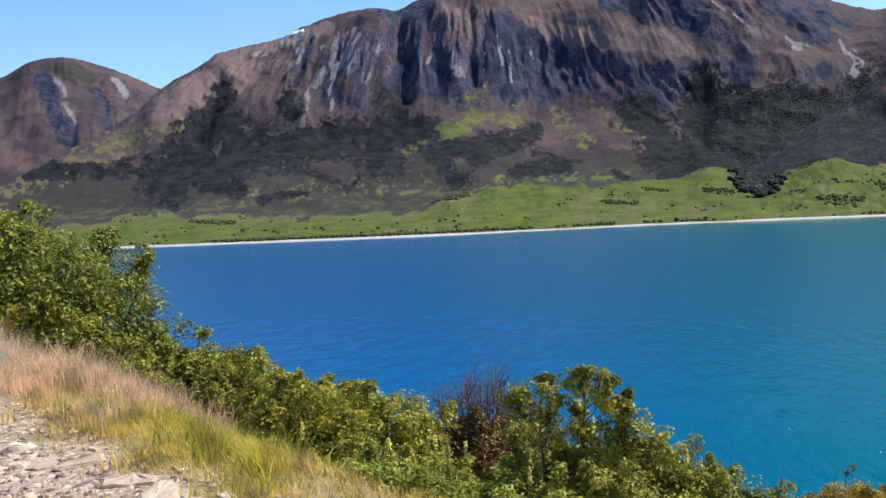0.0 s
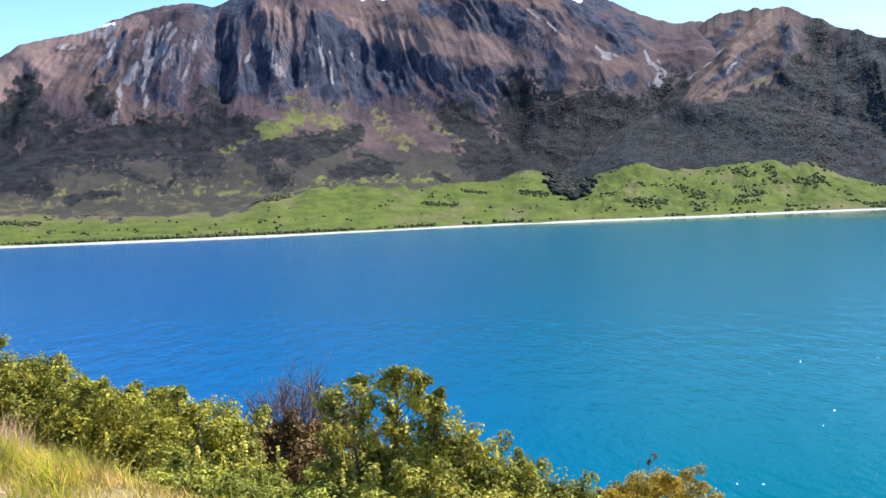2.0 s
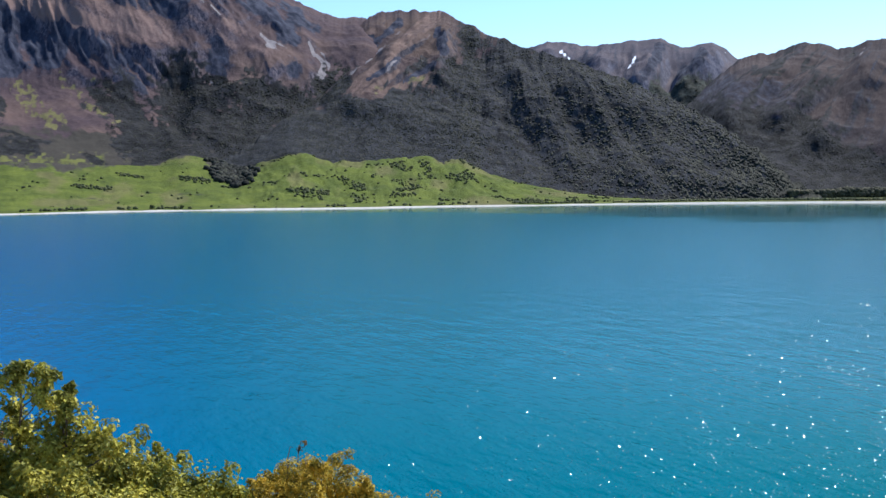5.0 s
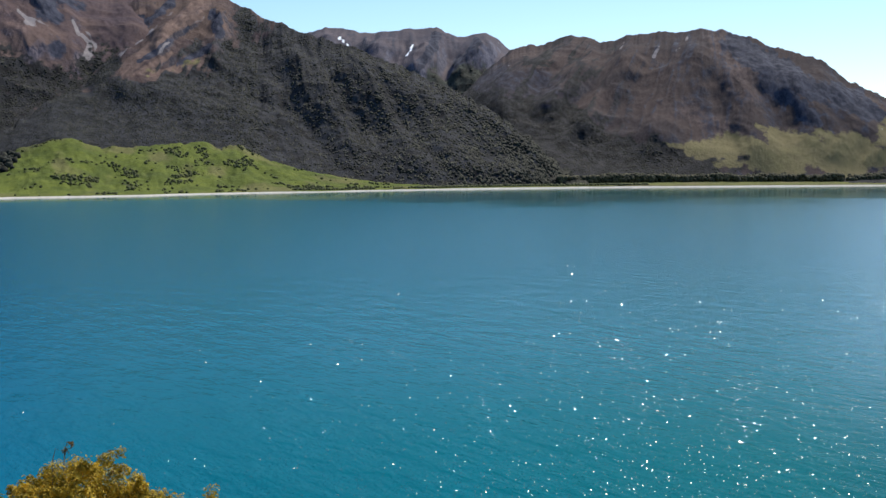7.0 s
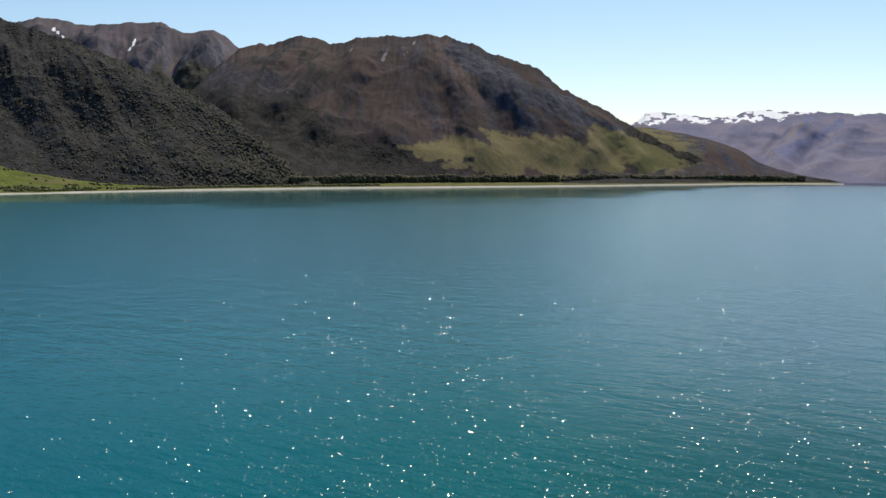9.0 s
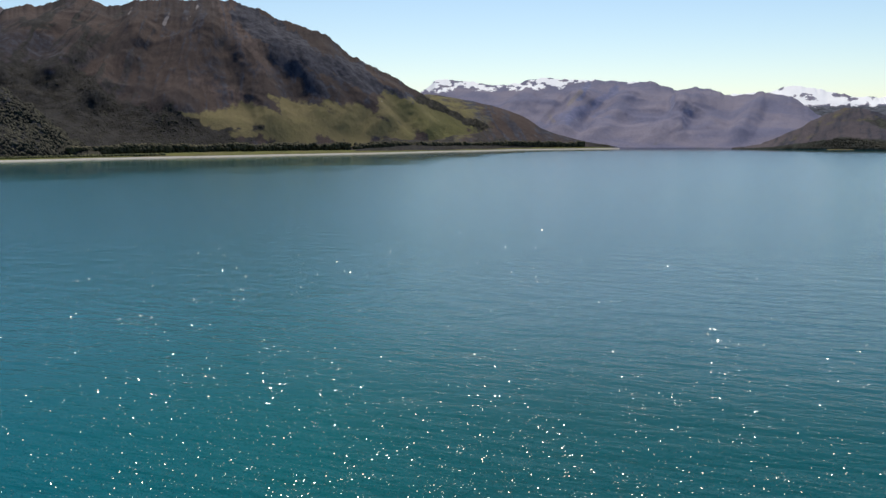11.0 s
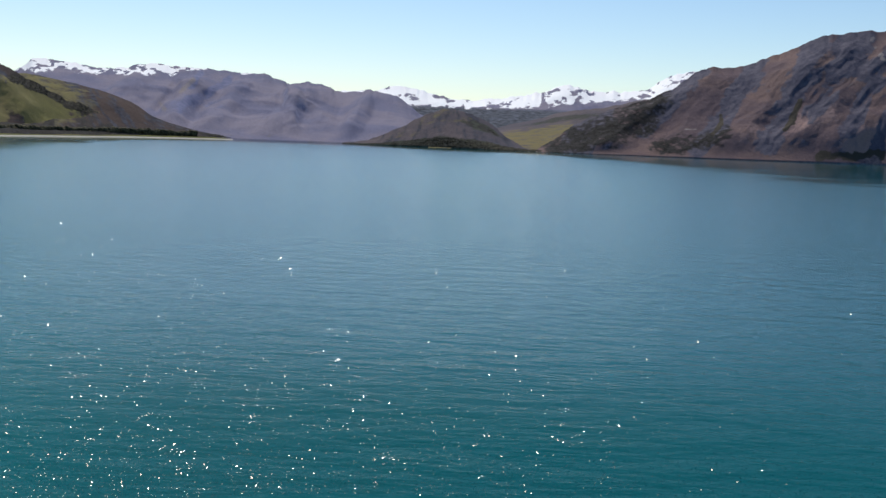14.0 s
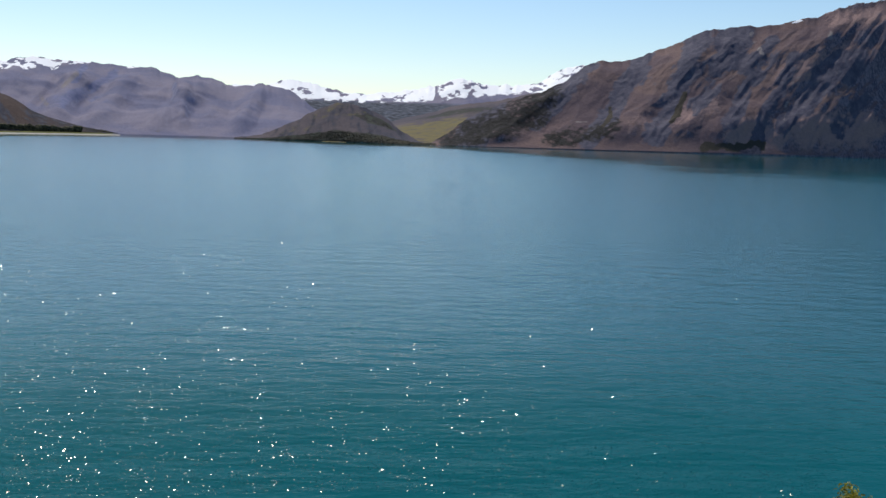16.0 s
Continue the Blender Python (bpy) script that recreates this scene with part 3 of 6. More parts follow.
def cover_third(B, U, Z, rib):
    E = GRID["E"]
    n = fbm(B * 1.1, E * 1.4, 4, 6)
    grass = strokes(B, E, (
            (75.0, 0.61, 80.2, 0.79, 0.55, 1), (78.3, 1.06, 81.5, 0.07, 0.67, 1), (80.9, 1.35, 84.6, -0.01, 0.61, 1), (84.3, 1.15, 87.3, -0.04, 0.55, 1), (86.4, 1.59, 90.5, -0.0, 0.67, 1), (88.2, 1.56, 92.8, -0.08, 0.37, 1), (83.0, 1.64, 84.0, 0.84, 0.37, 0.7), (79.6, 2.32, 82.1, 1.33, 0.24, 0.5)), 9, 0.2, 0.45, 0.3)
    wood = 0.85 * smooth(0.6, -0.8, E - np.interp(B, [60, 64, 67, 69.5, 72, 75, 78, 82], [5, 4.6, 4.0, 3.6, 2.4, 1.0, 0.2, -1]) - 1.6 * n)
    wood = np.maximum(wood, 0.55 * smooth(0.1, 0.5, GRID["vein"] + 0.4 * n) * smooth(76, 70, B))
    wood = np.maximum(wood, strokes(B, E, ((88.2, 2.1, 90.9, 0.9, 0.22, 1), (90.9, 0.8, 92.6, 0.1, 0.25, 1), (92.6, 0.1, 96.2, -0.75, 0.25, 1)), 39, 0.1))
    # shade under the right crest, then of the left half, as dark colour
    slate_shade = np.maximum(strokes(B, E, ((78.4, 6.6, 81.6, 4.8, 0.6, 0.9), (81.6, 4.8, 85.4, 2.9, 0.55, 0.9), (85.4, 2.9, 88.4, 1.6, 0.35, 0.8), (80.2, 4.6, 82.6, 2.6, 0.5, 0.7)), 41, 0.25, 0.6, 0.4), 0.3 + 0.3 * GRID["vein"])
    slate_shade = np.maximum(slate_shade, 0.5 * smooth(75, 67.5, B + 1.2 * n) * smooth(7.2, 5.0, E + 0.8 * n))
    pale = strokes(B, E, ((74.6, 6.6, 74.2, 6.0, 0.1, 0.5), (66.6, 6.2, 66.2, 5.2, 0.1, 0.5), (72.6, 6.8, 72.3, 6.2, 0.1, 0.5), (67.6, 5.4, 68.6, 4.4, 0.07, 0.5), (76.0, 7.0, 75.4, 6.2, 0.1, 0.5)), 29, 0.1, 0.8, 0.4, 0.6)
    return {"wood": wood, "grass": grass, "slate_shade": slate_shade, "pale": pale, "tan": strokes(B, E, ((77.5, 7.2, 79.5, 4.2, 1.0, 0.5), (76, 3, 79, 1.5, 0.5, 0.6)), 31), "dry": np.clip(1.0 - 0.4 * smooth(85, 91, B) + 0.1 * n, 0, 1)}


def cover_far(B, U, Z, rib):
    E = GRID["E"]
    line = np.interp(B, [84, 88, 90, 94, 97, 98.5, 99.4, 100.4, 101.2, 110], [2.2, 2.3, 2.5, 2.45, 2.6, 3.2, 2.75, 2.7, 3.3, 3.3])
    snow = np.clip(0.95 * smooth(-0.25, 0.12, E - line - 0.12 + 0.3 * fbm(B * 1.6, E * 2, 3, 14)) - 0.85 * smooth(0.0, 0.3, fbm(B * 3.4, E * 7, 4, 45)), 0, 1)
    pale = strokes(B, E, (
            (97.3, 2.38, 96.6, 1.68, 0.18, 1), (95.5, 1.17, 95.8, 0.73, 0.15, 0.8), (97.8, 0.81, 98.7, 0.54, 0.24, 0.4)), 9, 0.1, 0.5, 0.3)
    # blue shadow bands across the range, painted into its colour
    slate_shade = strokes(B, E, (
            (99.2, 2.42, 96.6, 0.91, 0.37, 0.6), (97.8, 2.8, 97.2, 2.01, 0.21, 0.7), (96.3, 1.05, 98.7, 1.0, 0.24, 0.5), (101.7, 2.22, 100.8, 0.94, 0.24, 0.3)), 12, 0.2, 0.4, 0.2)
    return {"snow": snow, "pale": pale * 0.55, "slate_shade": slate_shade * 0.8, "grass": 0.3 * smooth(0.0, -0.6, E + 0.3 * fbm(B, E * 2, 3, 4)), "dry": np.full_like(B, 0.5)}


def cover_right(B, U, Z, rib):
    E = GRID["E"]
    # wood tone without crowns darkens the left flank
    wood = strokes(B, E, ((117.5, -0.5, 122.5, 0.9, 0.7, 0.75), (120, 0.6, 123.5, 2.2, 0.6, 0.6), (123.5, -0.4, 127, 0.3, 0.5, 0.6)), 13)
    # shadow side and gullies, darkened in the rock colour
    slate_shade = np.maximum(strokes(B, E, (
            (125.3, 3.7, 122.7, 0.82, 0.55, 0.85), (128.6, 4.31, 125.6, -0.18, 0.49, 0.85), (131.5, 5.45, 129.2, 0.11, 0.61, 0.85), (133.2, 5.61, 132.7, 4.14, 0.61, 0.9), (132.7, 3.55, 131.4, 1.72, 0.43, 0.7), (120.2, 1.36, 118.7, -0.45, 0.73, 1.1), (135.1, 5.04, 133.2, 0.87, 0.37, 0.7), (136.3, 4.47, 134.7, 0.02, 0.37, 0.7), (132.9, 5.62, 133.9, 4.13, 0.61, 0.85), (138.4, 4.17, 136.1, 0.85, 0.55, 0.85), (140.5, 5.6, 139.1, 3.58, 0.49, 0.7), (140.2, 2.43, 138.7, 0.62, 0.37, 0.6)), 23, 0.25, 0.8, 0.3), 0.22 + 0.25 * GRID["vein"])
    scree = strokes(B, E, ((126.8, 1.4, 126.2, 0.2, 0.15, 0.8), (130.8, 2.4, 130.2, 0.8, 0.15, 0.8), (132, -0.5, 135, -0.3, 0.2, 0.7)), 33)
    pale = strokes(B, E, (
            (124.5, 0.69, 126.1, 0.57, 0.06, 0.5), (134.1, 5.63, 134.7, 4.59, 0.12, 0.6), (136.2, 2.06, 136.1, 1.16, 0.09, 0.7), (138.1, 5.62, 138.4, 5.19, 0.18, 0.5), (136.8, 3.56, 136.3, 2.96, 0.09, 0.5), (133.6, 3.53, 133.1, 3.22, 0.18, 0.4)), 43, 0.15, 0.7, 0.3, 0.8)
    tan = strokes(B, E, ((134, 0.2, 140, 0.8, 0.8, 0.9), (136, 3.4, 139, 4.4, 0.7, 0.7), (128, 0.4, 132, 1.8, 0.5, 0.6), (138, 6.4, 141, 6.6, 0.4, 0.6)), 53, 0.3)
    return {"wood": wood * 0.8, "slate_shade": slate_shade, "scree": scree, "pale": pale, "tan": tan, "snow": strokes(B, E, ((136.2, 6.15, 136.7, 6.25, 0.07, 0.6),), 3)}


CLIFFS = ((0, 0), (0.15, 0.09), (0.3, 0.2), (0.42, 0.31), (0.52, 0.47), (0.66, 0.73), (0.78, 0.85), (1, 1))
SLOPE = ((0, 0), (0.15, 0.13), (0.4, 0.36), (0.7, 0.7), (1, 1))
FAR = ((0, 0), (0.15, 0.12), (0.4, 0.36), (0.66, 0.63), (0.85, 0.82), (1, 1))
landform("mountain_far_left", ((-14, 5.2, 3400), (-8, 6.0, 3400), (-3, 7.31, 3400), (-1.3, 8.26, 3400), (0.4, 8.45, 3400), (2.4, 7.93, 3400), (3.8, 7.39, 3400), (5.1, 6.78, 3400), (8, 5.5, 3400), (12, 4.5, 3400)),
         lambda b: (np.full_like(b, 2300.0), np.full_like(b, 60.0)), SLOPE, "brown tussock hill with a pale rocky scar", land_main,
         lambda B, U, Z, rib: {"scree": 0.9 * patches_of(B, U, [(0.6, 0.83, 1.6, 0.09), (-2, 0.85, 0.5, 0.05), (1.2, 0.6, 1.5, 0.04)]), "slate_shade": strokes(B, GRID["E"], [(-0.9, 7.2, 0.2, 4.2, 0.5, 0.9), (1.8, 6.8, 2.4, 5, 0.3, 0.7)], 3), "pale": strokes(B, GRID["E"], [(-0.2, 7.6, 0.6, 5.0, 0.18, 0.7), (2.8, 7.2, 3.2, 6.6, 0.2, 0.8)], 5)},
         rows=110, apex=(0.5, 18.0, 12.0), rib=9, spurs=34, seed=5)
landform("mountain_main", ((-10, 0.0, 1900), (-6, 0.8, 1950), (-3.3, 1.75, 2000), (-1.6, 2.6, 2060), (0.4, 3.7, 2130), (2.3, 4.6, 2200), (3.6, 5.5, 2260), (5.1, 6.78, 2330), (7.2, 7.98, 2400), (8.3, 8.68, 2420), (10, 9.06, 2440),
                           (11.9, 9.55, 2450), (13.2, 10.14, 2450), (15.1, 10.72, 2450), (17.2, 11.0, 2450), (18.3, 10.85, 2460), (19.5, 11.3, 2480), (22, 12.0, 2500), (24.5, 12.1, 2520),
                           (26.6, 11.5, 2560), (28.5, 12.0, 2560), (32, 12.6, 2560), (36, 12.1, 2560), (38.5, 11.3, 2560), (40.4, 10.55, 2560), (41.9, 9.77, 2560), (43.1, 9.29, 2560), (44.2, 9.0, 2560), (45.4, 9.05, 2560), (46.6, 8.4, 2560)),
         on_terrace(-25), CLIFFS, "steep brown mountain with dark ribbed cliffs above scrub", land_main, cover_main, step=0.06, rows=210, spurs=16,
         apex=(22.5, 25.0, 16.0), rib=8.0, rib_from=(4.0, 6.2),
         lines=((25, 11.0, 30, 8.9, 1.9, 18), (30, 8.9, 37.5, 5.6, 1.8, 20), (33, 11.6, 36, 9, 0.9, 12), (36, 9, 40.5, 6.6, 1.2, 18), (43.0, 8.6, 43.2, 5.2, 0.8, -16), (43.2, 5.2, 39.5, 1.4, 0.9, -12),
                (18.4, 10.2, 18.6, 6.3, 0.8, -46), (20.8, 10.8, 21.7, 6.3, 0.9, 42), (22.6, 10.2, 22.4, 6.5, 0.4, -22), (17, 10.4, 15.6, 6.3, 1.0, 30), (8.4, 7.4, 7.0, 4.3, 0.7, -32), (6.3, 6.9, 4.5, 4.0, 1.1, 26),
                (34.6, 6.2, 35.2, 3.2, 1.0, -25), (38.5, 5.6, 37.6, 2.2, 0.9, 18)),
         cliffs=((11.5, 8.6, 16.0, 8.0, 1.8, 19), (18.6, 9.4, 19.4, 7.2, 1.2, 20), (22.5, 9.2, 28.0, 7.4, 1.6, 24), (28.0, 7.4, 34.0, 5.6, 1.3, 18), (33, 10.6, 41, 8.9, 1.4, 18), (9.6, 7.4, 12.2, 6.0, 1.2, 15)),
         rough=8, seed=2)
landform("mountain_second", ((36.6, 0.6, 1690), (38.3, 1.5, 1750), (39.8, 2.5, 1840), (41.4, 3.6, 1950), (43.0, 4.5, 2070), (43.7, 5.6, 2160), (44.3, 7.1, 2320), (45.1, 8.5, 2440), (46.0, 9.2, 2510), (47.9, 9.41, 2570), (49.9, 9.38, 2560), (51.3, 8.71, 2490), (53.4, 7.84, 2390),
                             (54.8, 7.34, 2330), (57.2, 6.69, 2250), (59.8, 5.68, 2180), (62.3, 4.58, 2120), (64.6, 3.47, 2050), (67.1, 1.71, 1960), (69.4, -0.21, 1900), (70.6, -1.0, 1880)),
         lambda b: (np.minimum(terrace_edge(np.clip(b, -14, 69))[0] - 25, shore(b) + 330), np.clip(terrace_edge(np.clip(b, -14, 69))[1] - 12, 1, 80)), SLOPE,
         "wooded mountain with a bare brown summit ridge", land_beech, cover_second, step=0.06, rows=180, spurs=22, apex=(53.5, 12.5, 8.0), rib=9.0, seed=9, rough=13,
         jag=7, lines=((50.0, 9.0, 47.2, 6.4, 1.0, 44), (47.2, 6.4, 44.6, 4.4, 1.0, 24), (49.5, 8.0, 47.0, 5.8, 0.4, -22), (50.4, 8.8, 49.6, 6.0, 0.6, 36), (46.8, 8.8, 44.0, 6.2, 0.5, -28), (45.6, 8.8, 43.4, 6.4, 0.5, 26), (51.6, 8.2, 54.6, 2.2, 0.9, -13), (53, 7.6, 57, 1.0, 1.1, 26),
                (57, 6.5, 61.0, 0, 1.3, 22), (60, 5, 64, -0.5, 1.1, 16), (58.4, 5.4, 62.0, 0, 0.7, -12)),
         cliffs=((48.8, 8.6, 45.0, 5.8, 1.3, 10),))
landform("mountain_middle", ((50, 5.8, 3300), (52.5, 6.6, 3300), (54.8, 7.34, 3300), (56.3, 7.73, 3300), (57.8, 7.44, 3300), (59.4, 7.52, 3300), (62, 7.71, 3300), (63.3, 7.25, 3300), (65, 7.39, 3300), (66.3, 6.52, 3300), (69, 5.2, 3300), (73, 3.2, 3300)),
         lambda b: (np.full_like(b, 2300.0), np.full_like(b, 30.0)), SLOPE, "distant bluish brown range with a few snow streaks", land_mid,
         lambda B, U, Z, rib: {"wood": np.clip(1.2 - smooth(0.45, 0.7, U + 0.1 * fbm(B, U * 4, 3, 2)) * 1.3, 0, 1), "snow": strokes(B, GRID["E"], [(56.2, 7.45, 57.1, 6.8, 0.07, 0.9), (60.8, 6.9, 60.4, 6.2, 0.035, 0.8), (64.9, 7.25, 65.7, 6.85, 0.07, 0.9), (62.6, 6.8, 62.8, 6.4, 0.07, 0.7)], 6, 0.15, 0.8, 0.5, 0.85), "slate_shade": np.maximum(0.3 + 0.3 * GRID["vein"], strokes(B, GRID["E"], [(58, 6.8, 57, 5.6, 0.4, 0.7), (62.2, 7.2, 61.4, 5.8, 0.4, 0.7), (64.4, 6.8, 63.4, 5.6, 0.3, 0.7)], 8))},
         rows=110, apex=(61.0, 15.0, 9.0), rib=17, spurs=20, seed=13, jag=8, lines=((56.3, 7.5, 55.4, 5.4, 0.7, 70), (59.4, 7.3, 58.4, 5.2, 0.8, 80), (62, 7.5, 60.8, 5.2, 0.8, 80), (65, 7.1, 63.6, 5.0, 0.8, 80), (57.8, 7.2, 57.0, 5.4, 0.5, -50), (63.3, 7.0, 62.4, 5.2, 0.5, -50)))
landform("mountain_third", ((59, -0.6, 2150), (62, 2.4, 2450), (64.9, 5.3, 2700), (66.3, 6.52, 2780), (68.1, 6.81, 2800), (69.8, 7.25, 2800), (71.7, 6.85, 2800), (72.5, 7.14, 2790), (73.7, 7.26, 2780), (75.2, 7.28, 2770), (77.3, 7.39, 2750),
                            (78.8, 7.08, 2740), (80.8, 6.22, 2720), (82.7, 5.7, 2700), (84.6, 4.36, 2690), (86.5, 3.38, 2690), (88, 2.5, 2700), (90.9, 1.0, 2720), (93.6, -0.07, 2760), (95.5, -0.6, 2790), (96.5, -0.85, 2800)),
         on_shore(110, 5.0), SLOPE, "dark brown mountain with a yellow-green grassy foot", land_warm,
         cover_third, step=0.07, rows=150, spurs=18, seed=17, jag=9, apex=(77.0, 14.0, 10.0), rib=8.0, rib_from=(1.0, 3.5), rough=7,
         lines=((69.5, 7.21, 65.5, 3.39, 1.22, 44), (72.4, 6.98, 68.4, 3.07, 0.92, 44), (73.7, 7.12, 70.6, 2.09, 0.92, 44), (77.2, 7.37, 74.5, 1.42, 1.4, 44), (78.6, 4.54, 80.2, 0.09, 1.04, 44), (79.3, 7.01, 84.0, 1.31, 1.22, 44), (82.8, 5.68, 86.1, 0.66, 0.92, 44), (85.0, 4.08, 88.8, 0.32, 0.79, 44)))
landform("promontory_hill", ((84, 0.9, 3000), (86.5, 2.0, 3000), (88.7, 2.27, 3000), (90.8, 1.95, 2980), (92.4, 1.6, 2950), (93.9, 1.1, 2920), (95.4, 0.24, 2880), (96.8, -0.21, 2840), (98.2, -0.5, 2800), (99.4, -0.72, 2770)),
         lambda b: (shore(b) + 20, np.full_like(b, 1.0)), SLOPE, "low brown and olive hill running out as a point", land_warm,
         lambda B, U, Z, rib: {"grass": 0.6 * patches_of(B, U, [(89, 0.6, 4, 0.6)]), "wood": np.clip(0.8 * (1 - smooth(0.05, 0.5, U)) + 0.4 * smooth(95, 97, B) + 0.7 * fbm(B * 1.8, U * 5, 4, 5), 0, 1), "slate_shade": 0.35 + 0.4 * GRID["vein"], "dry": np.full_like(B, 0.8)}, rows=60, apex=(86.0, 10.0, 10.0), rib=4, rough=5, jag=2, back=200, seed=21, category="hill")
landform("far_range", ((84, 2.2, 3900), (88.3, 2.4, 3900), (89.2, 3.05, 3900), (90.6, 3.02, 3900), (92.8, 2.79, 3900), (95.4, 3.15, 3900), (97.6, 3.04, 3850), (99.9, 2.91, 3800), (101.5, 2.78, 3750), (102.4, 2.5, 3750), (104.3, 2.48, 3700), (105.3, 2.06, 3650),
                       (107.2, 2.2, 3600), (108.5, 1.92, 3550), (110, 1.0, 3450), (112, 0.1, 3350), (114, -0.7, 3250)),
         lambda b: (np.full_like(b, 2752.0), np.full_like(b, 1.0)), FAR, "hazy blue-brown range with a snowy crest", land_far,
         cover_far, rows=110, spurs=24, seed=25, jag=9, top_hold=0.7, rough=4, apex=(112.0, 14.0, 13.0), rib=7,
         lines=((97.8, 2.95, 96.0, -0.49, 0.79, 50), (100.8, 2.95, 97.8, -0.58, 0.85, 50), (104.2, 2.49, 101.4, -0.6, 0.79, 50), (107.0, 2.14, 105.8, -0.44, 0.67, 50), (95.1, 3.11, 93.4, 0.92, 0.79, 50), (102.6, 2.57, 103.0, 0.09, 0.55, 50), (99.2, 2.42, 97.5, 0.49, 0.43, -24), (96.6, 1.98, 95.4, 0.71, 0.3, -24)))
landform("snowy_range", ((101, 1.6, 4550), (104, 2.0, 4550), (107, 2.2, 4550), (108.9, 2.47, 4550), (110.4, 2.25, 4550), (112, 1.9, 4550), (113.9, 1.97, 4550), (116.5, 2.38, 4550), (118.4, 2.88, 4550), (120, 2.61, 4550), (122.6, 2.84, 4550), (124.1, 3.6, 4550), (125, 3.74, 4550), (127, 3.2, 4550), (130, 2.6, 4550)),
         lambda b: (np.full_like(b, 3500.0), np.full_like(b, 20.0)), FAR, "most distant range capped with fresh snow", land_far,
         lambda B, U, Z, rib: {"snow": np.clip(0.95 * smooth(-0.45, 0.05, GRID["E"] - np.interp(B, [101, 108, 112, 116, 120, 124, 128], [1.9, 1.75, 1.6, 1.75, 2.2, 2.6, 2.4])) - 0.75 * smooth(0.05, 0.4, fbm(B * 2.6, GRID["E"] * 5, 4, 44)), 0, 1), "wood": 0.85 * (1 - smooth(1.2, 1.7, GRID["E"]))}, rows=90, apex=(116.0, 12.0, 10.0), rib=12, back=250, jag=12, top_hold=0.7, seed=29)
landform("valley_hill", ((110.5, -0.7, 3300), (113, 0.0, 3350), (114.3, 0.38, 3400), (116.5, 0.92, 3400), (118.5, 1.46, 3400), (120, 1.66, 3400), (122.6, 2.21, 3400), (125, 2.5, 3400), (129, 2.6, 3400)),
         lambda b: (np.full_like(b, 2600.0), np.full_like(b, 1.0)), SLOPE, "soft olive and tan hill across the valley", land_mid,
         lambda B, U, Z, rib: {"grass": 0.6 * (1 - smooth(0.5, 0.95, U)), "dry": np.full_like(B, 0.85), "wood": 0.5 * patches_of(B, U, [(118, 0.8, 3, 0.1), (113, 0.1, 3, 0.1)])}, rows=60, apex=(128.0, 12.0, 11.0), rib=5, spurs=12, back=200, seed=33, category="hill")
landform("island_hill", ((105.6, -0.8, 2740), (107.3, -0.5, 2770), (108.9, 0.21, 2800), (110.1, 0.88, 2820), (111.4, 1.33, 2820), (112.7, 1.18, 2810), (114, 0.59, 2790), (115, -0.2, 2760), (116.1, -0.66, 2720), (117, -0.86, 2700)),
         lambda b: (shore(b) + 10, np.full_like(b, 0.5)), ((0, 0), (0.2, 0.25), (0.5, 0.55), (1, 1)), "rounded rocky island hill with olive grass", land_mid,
         lambda B, U, Z, rib: {"grass": 0.38 * patches_of(B, U, [(111.5, 0.8, 3, 0.3), (109, 0.5, 2, 0.3)]), "dry": np.full_like(B, 0.6), "slate_shade": 0.3 + 0.35 * GRID["vein"], "wood": 0.9 * (1 - smooth(0.1, 0.3, U)) + 0.6 * patches_of(B, U, [(113.5, 0.7, 1.5, 0.2)])}, rows=60, apex=(111.4, 6.0, 5.0), rib=4, spurs=14, back=160, seed=37, category="hill")
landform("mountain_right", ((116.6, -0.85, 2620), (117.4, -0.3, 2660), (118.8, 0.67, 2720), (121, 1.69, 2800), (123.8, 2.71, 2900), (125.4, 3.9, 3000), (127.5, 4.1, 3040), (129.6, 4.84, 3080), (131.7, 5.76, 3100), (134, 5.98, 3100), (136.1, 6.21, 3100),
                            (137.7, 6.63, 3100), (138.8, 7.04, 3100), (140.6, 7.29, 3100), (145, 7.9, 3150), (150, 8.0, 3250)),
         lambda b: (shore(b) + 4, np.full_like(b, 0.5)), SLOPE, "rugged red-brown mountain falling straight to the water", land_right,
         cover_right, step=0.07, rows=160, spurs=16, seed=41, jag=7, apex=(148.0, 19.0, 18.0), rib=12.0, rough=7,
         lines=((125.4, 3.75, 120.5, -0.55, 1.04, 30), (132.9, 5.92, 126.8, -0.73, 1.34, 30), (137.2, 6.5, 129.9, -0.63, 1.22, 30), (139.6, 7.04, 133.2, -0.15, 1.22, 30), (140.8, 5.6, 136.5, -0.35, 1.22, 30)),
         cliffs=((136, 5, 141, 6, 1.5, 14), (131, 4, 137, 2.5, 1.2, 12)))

# the lake and the ground sheet beneath all
def disc(name, z, reach, mat, rings):
    ang = np.radians(np.arange(0, 361, 1.5))
    rad = np.concatenate([[0.5], np.geomspace(40, reach, rings)])
    A, Q = np.meshgrid(ang, rad, indexing="ij")
    me = mesh_of(name, np.stack([Q * np.sin(A), Q * np.cos(A), np.full_like(A, z)], -1).reshape(-1, 3), grid_faces(len(ang), len(rad))[:, ::-1], mat, True)
    return new(name, me), np.degrees(A), Q


lake, A, Q = disc("water", 0.0, 3300.0, lake_mat, 90)
sink = np.degrees(np.arctan(EYE_Z / Q)) - np.degrees(np.arctan(EYE_Z / shore(np.clip(A, -14, 150))))
lee_wide = np.interp(A, [0, 30, 50, 58, 66, 80, 88, 94, 104, 118, 126, 132, 150], [0.1, 0.15, 0.4, 1.0, 1.4, 1.3, 0.9, 0.2, 0.15, 0.3, 0.9, 1.6, 1.8])
